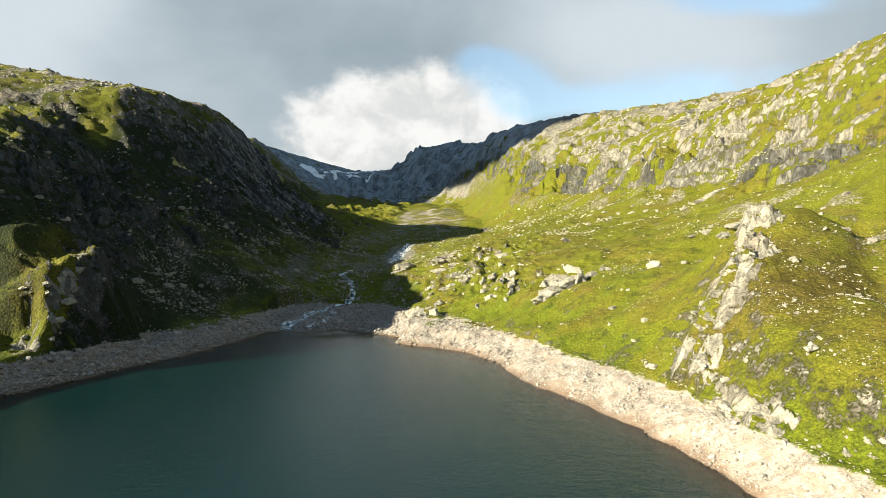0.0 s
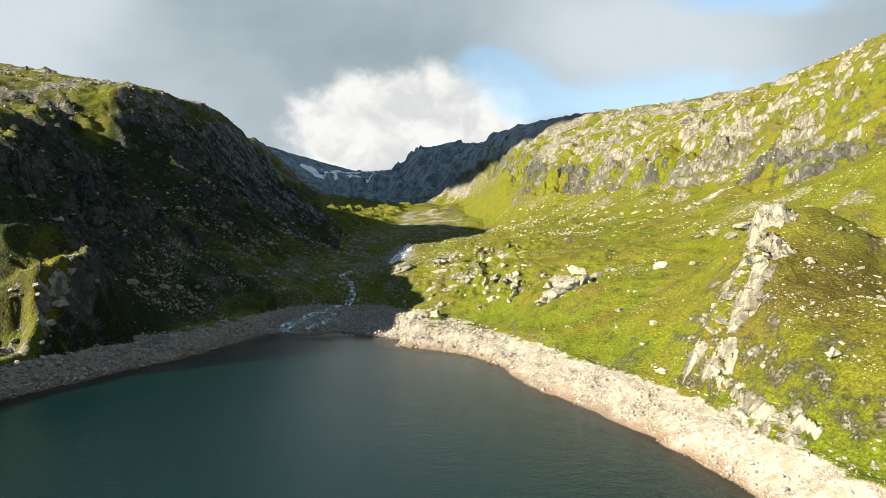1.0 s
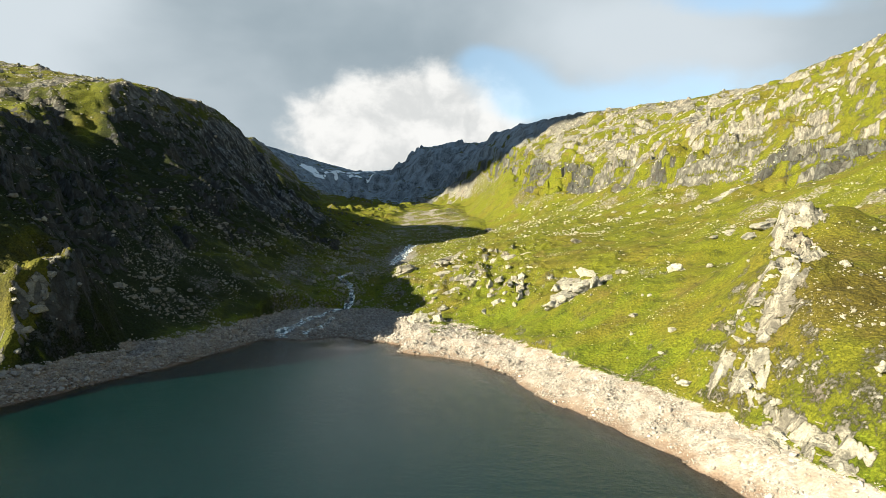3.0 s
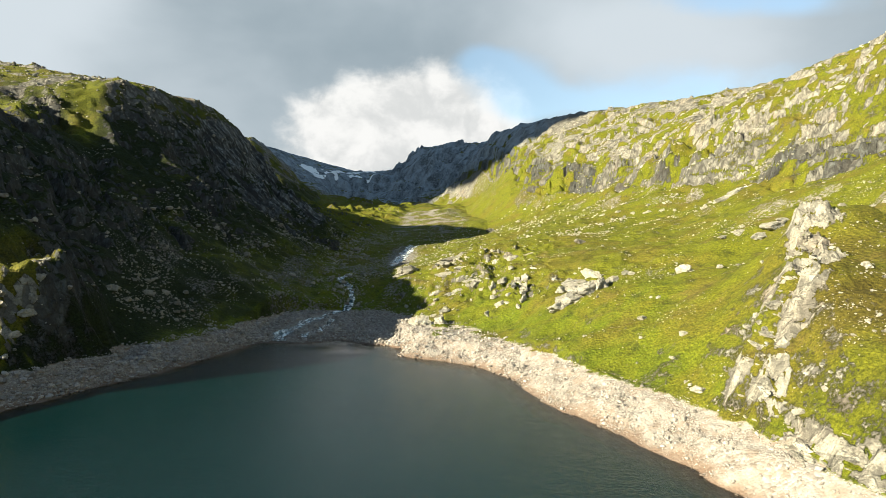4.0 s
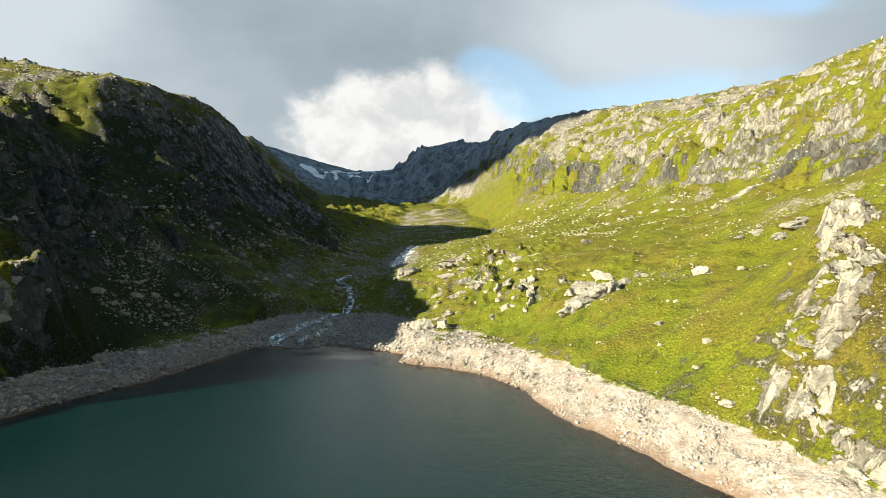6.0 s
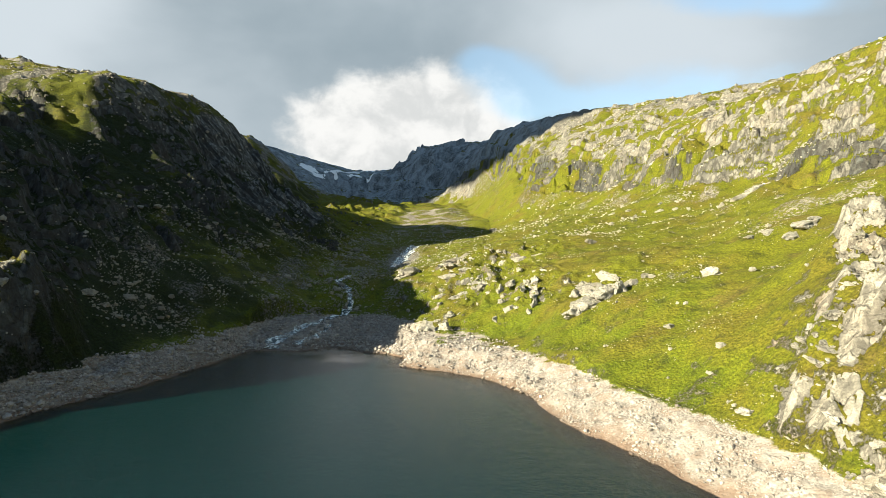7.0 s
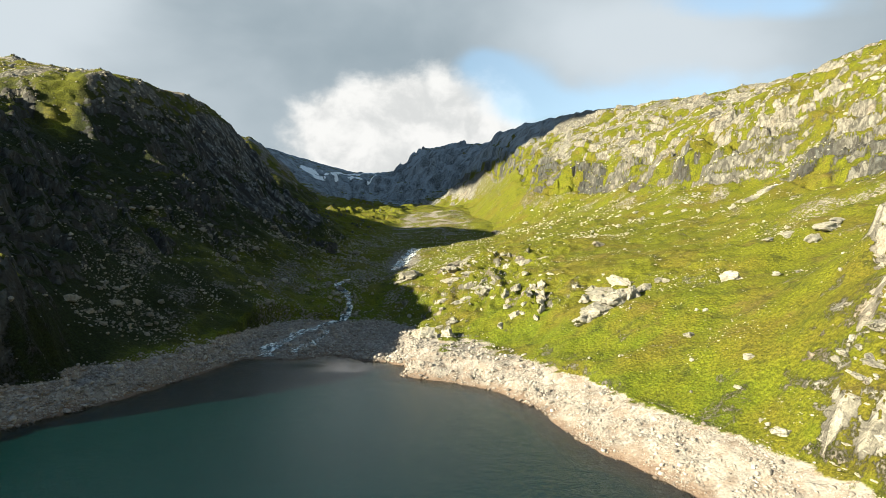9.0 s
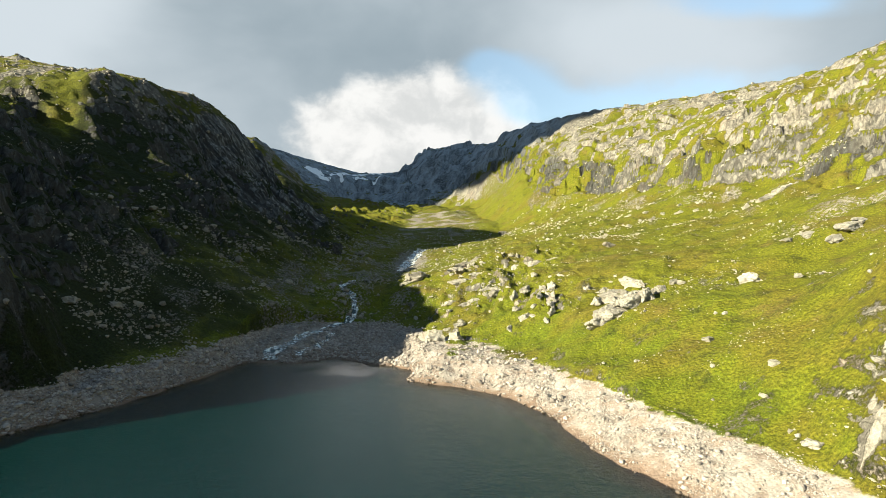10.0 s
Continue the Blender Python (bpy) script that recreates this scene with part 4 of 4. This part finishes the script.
boulder(-38, 400, 11, "dark rounded boulder at the edge of the mountain's shadow", 4, 30, 0.8)
for i in range(120):
    a, b = scatter(rng, 1, -25, 250, 105, 560, speckle)
    boulder(float(a[0]), float(b[0]), float(sizes(rng, 1, 1.5, 5.0, 1.9)[0]), "pale lichen-covered boulder on the sunlit grassy slope", i, float(rng.uniform(0, 360)), float(rng.uniform(0.7, 1.1)), "boulders on the sunlit slope")
for i in range(130):
    a, b = scatter(rng, 1, -230, -65, 180, 560, talus_weight)
    boulder(float(a[0]), float(b[0]), float(sizes(rng, 1, 2.4, 7.0, 1.8)[0]), "grey boulder lying on the shaded mountainside", i, float(rng.uniform(0, 360)), float(rng.uniform(0.7, 1.1)), "boulders on the shaded slope")


def outcrop(cx, cy, label, slabs, sunk=-0.03):
    """Bedrock breaking through the turf: several slabs under one thing."""
    root = tagged(new("rock_outcrop"), label, "outcrop")
    root.location = (cx, cy, float(ground(cx, cy)))
    for i, (dx, dy, size, turn, tall) in enumerate(slabs):
        ob = new("slab", BOULDER_MESHES[(i * 2 + int(cx)) % len(BOULDER_MESHES)])
        ob.parent = root
        dz = float(ground(cx + dx, cy + dy)) - root.location.z
        ob.matrix_basis = pose(dx, dy, dz - size * sunk * tall, 8, -10, turn) @ Matrix.Diagonal((size, size * 0.62, size * tall, 1))
    return root


outcrop(57, 272, "broken pale bedrock slabs heaped in the sunlit grass", [(-12, -3, 15, 20, 0.5), (-5, 0, 22, 25, 0.5), (3, 3, 20, 35, 0.6), (9, 6, 14, 70, 0.8), (0, 17, 17, 15, 0.6), (-6, 20, 12, 60, 0.7), (8, 22, 13, 120, 0.7), (-2, 9, 12, 100, 0.6), (5, 12, 11, 45, 0.8), (16, 12, 9, 20, 0.75), (22, 14, 6, 40, 0.8)])
outcrop(145, 282, "dark layered bedrock slab on the hillside", [(0, 0, 18, 35, 0.42), (-8, -5, 11, 30, 0.45), (8, 6, 10, 40, 0.4)])
outcrop(132, 287, "low grey bedrock ribs in the grass", [(0, 0, 11, 20, 0.45), (-6, 2, 7, 30, 0.4)])
outcrop(-32, 400, "big rounded brown bedrock hump at the shadow's edge", [(0, 0, 19, 25, 0.6), (-8, -4, 8, 10, 0.5)])
outcrop(-6, 404, "grey bedrock hump with a dark hollow behind it", [(0, 0, 15, 35, 0.65), (9, 5, 10, 20, 0.7), (-7, -6, 7, 60, 0.6)])
outcrop(-7, 377, "long pale bedrock back in the grass", [(0, 0, 16, 10, 0.45), (9, 2, 9, 15, 0.45)])
outcrop(11, 343, "pale block of bedrock with a shaded end", [(0, 0, 9, 40, 0.8), (4, 2, 6, 10, 0.8)])
outcrop(-3, 352, "cluster of low pale bedrock slabs", [(0, 0, 12, 10, 0.45), (-9, 2, 8, 20, 0.5), (10, -2, 9, 5, 0.4), (4, -6, 7, 15, 0.45)])
outcrop(-7, 321, "small pale rocks above the shore", [(0, 0, 7, 30, 0.6), (6, 3, 5, 60, 0.6), (-6, 4, 5, 0, 0.7)])
outcrop(36, 388, "pale bedrock with a black cleft beside it", [(0, 0, 15, 20, 0.6), (-10, 3, 9, 80, 0.95), (-15, 6, 7, 30, 0.9), (12, -1, 9, 10, 0.5)])
outcrop(36, 322, "long upright rib of pale bedrock running down the slope", [(-2, -14, 8, 80, 0.8), (-1, -8, 9, 85, 0.9), (0, 0, 12, 95, 0.9), (2, 9, 9, 85, 0.9), (-3, -21, 7, 70, 0.8), (-6, -26, 6, 100, 0.8)])
outcrop(22, 305, "round pale rocks in the grass", [(0, 0, 7, 20, 0.9), (-7, -3, 6, 80, 0.9), (5, 8, 6, 50, 0.7), (-3, 10, 7, 10, 0.8)])
outcrop(20, 332, "pale bedrock knobs with dark seams between them", [(0, 0, 9, 75, 0.9), (6, 5, 8, 30, 0.9), (-6, 4, 6, 10, 0.6), (9, -4, 6, 60, 0.8)])
outcrop(186, 416, "pale bedrock bluff at the foot of the high slope", [(0, 0, 15, 20, 0.7), (-10, 3, 10, 40, 0.7), (10, 2, 12, 10, 0.65)])
outcrop(205, 425, "fractured pale bluff beside the snow patch", [(0, 0, 13, 30, 0.7), (8, 2, 10, 60, 0.6)])
outcrop(166, 250, "train of pale rocks on the upper hillside", [(0, 0, 5, 20, 0.7), (9, 5, 4, 50, 0.7), (20, 12, 6, 10, 0.8), (-8, -3, 4, 70, 0.6)])
outcrop(152, 466, "spill of broken pale rock below the cliffs", [(0, 0, 9, 10, 0.5), (10, -5, 8, 30, 0.5), (-9, 8, 9, 60, 0.5), (-18, 18, 8, 20, 0.5), (16, -14, 7, 70, 0.5), (5, 12, 7, 40, 0.6), (-28, 28, 8, 15, 0.5)])
outcrop(-142, 203, "sunlit blocks of bedrock on the crest of the shore buttress", [(2, -3, 7, 60, 0.8), (1, 1, 6, 130, 0.9), (-4, 12, 5, 45, 0.6), (-12, -8, 3.5, 15, 0.7), (-13, -2, 3, 95, 0.7), (-2, -8, 4.5, 160, 0.8), (4, -14, 4, 100, 0.7), (0, 5, 6, 20, 0.7), (-4, -6, 5, 120, 0.7), (-8, 2, 5, 80, 0.6), (3, -10, 5, 40, 0.8), (-10, 9, 6, 10, 0.6), (-7, -12, 4, 70, 0.7), (-15, 4, 4, 30, 0.6)])



def chain(points, count, spread, lo, hi, seed, label, tall=(0.5, 0.9)):
    """A broken rib of bedrock that follows a line, slab by slab."""
    rng = np.random.default_rng(seed)
    pts = np.array(points, float)
    seg = np.concatenate([[0], np.cumsum(np.hypot(*np.diff(pts, axis=0).T))])
    at = np.sort(rng.uniform(0, seg[-1], count))
    px = np.interp(at, seg, pts[:, 0]) + rng.normal(0, spread, count)
    py = np.interp(at, seg, pts[:, 1]) + rng.normal(0, spread, count)
    cx, cy = float(pts[:, 0].mean()), float(pts[:, 1].mean())
    return outcrop(cx, cy, label, [(float(x - cx), float(y - cy), float(sz), float(rng.uniform(0, 180)), float(rng.uniform(*tall))) for x, y, sz in zip(px, py, sizes(rng, count, lo, hi, 1.6))], 0.02)


chain(CRAG[:4], 46, 2.8, 1.6, 8.5, 21, "pale broken crag along the brow of the grassy spur", (0.3, 0.55))
chain(CRAG[3:6], 44, 2.6, 1.6, 8.0, 22, "pale bare crag on the edge of the spur above the shore", (0.35, 0.6))
chain(CRAG[5:], 50, 2.0, 1.2, 5.5, 23, "rust-stained rock rim between the turf and the shore", (0.4, 0.7))
chain([(74, 122), (80, 108), (88, 96)], 24, 1.5, 1.0, 4.0, 24, "low pale rock rim along the edge of the turf", (0.4, 0.7))
chain([(100, 160), (112, 150), (124, 152)], 10, 4, 1.2, 3.2, 25, "scattered pale slabs on the back of the spur")
chain([(92, 128), (104, 140), (118, 160), (130, 172)], 26, 5, 0.8, 2.6, 26, "train of small pale rocks in the steep grass")
chain([(-8, 392), (10, 398), (28, 406)], 14, 4, 3, 8, 27, "pale bedrock knobs along the crest of the spur")
chain([(60, 300), (40, 318), (20, 340), (0, 362)], 40, 8, 2.2, 8.5, 28, "many pale bedrock knobs breaking through the turf")
chain([(180, 418), (196, 424), (214, 432)], 16, 5, 2.5, 8, 29, "grey slabs at the foot of the high slope")

# ---- stream and snow ----
def ribbon(name, points, widths, lift, mat, label):
    """Running water laid along the ground."""
    pts = np.array(points, float)
    seg = np.concatenate([[0], np.cumsum(np.hypot(*np.diff(pts, axis=0).T))])
    s = np.arange(0, seg[-1], 1.5)
    px, py, wd = pchip(seg, pts[:, 0], s), pchip(seg, pts[:, 1], s), np.interp(s, seg, widths)
    px = px + fbm(s, s * 0, 13, 2, 141) * 2.2
    wd = wd * (1 + 0.5 * fbm(s, s * 0 + 7, 6, 2, 142))
    tx, ty = np.gradient(px), np.gradient(py)
    ln = np.hypot(tx, ty)
    rows = []
    for k in (-1, -0.5, 0, 0.5, 1):
        qx, qy = px + k * wd / 2 * ty / ln, py - k * wd / 2 * tx / ln
        rows.append(np.stack([qx, qy, ground(qx, qy) + lift - 0.12 * abs(k)], -1))
    me = mesh_from(name, np.stack(rows, 1).reshape(-1, 3), grid_faces(len(s), 5)[:, ::-1], mat)
    return tagged(new(name, me), label, "stream", kind="structure")


ribbon("stream", STREAM[:3], [9, 11, 6], 0.35, foam_mat, "broken water at the outlet of the upper pool")
ribbon("stream", STREAM[4:], [2.5, 4, 3, 3, 4, 5, 5.5, 6], 0.45, foam_mat, "foaming white stream tumbling down to the lake")
ribbon("stream", [(-78, 345), (-70, 330), (-74, 314), (-78, 300)], [3, 3, 4, 5], 0.3, foam_mat, "shallow side channel over the gravel fan")


def snow_patch(cx, cy, rx, ry, turn, label):
    """A melting snow patch draped on the ground, with a ragged rim."""
    u = np.linspace(-1, 1, 45)
    U, V = np.meshgrid(u, u)
    a = radians(turn)
    X, Y = cx + (U * rx) * math.cos(a) - (V * ry) * math.sin(a), cy + (U * rx) * math.sin(a) + (V * ry) * math.cos(a)
    rim = np.sqrt(U * U + V * V) + fbm(X, Y, rx * 0.55, 4, 151) * 0.95
    Z = ground(X, Y) + 0.25 + 1.2 * np.clip(1 - rim, -1.2, 0.4) * max(1.0, rx / 30)
    me = mesh_from("snow_patch", np.stack([X, Y, Z], -1).reshape(-1, 3), grid_faces(45, 45), snow_mat)
    return tagged(new("snow_patch", me), label, "snow", "snow patches")


snow_patch(212, 437, 7, 2.6, 50, "small old snow patch below the cliffs")
for cx, cy, rx, ry, turn in ((-476, 1830, 45, 22, -20), (-430, 1880, 40, 10, -35), (-400, 1960, 60, 14, 5), (-345, 1990, 30, 12, 30), (-300, 2010, 40, 12, 0), (-455, 1800, 26, 10, -50), (-490, 1861, 30, 14, 10), (-349, 1909, 26, 9, -15), (-287, 1889, 16, 6, 20)):
    snow_patch(cx, cy, rx, ry, turn, "old snow patch on the far shaded mountain")


# ---- out-of-view clouds, added to shade the valley's head ----
def cloud_bank(cx, cy, cz, half_u, half_v, count, seed, label):
    """Puffs spread over a slanting field: u along the sunlight's bearing, v across it."""
    rng = np.random.default_rng(seed)
    bm = bmesh.new()
    for i in range(count):
        u, v = rng.uniform(-half_u, half_u), rng.uniform(-half_v, half_v)
        q = Vector((cx, cy, cz)) + Vector((0.88, 0.47, 0)) * u + Vector((-0.47, 0.88, 0)) * v + Vector((0, 0, rng.uniform(-60, 60)))
        r = rng.uniform(170, 290)
        bmesh.ops.create_icosphere(bm, subdivisions=3, radius=1.0, matrix=Matrix.Translation(q) @ Matrix.Diagonal((r, r, r * 0.5, 1)))
    for vert in bm.verts:
        vert.co += vert.normal * 30 * noise.fractal(vert.co / 120, 1.0, 2.0, 4)
    me = bpy.data.meshes.new("cloud")
    bm.to_mesh(me)
    bm.free()
    me.polygons.foreach_set("use_smooth", np.full(len(me.polygons), True))
    m, n = material("cloud_vapour")
    p = n.add("ShaderNodeNewGeometry", out=0)
    finish(n, n.mix(n.noise(p, 0.006, 5, 0.6), (0.7, 0.72, 0.74), (0.85, 0.85, 0.85)), 1.0, spec=0.0)
    me.materials.append(m)
    return tagged(new("cloud", me), label, "cloud", kind="structure")


cloud_bank(-2470, 1128, 1110, 900, 640, 60, 9, "thick grey cloud bank out of view, placed to shade the valley head")
cloud_bank(-1500, 445, 1110, 400, 300, 34, 10, "smaller grey cloud out of view, placed to shade the far right crest")
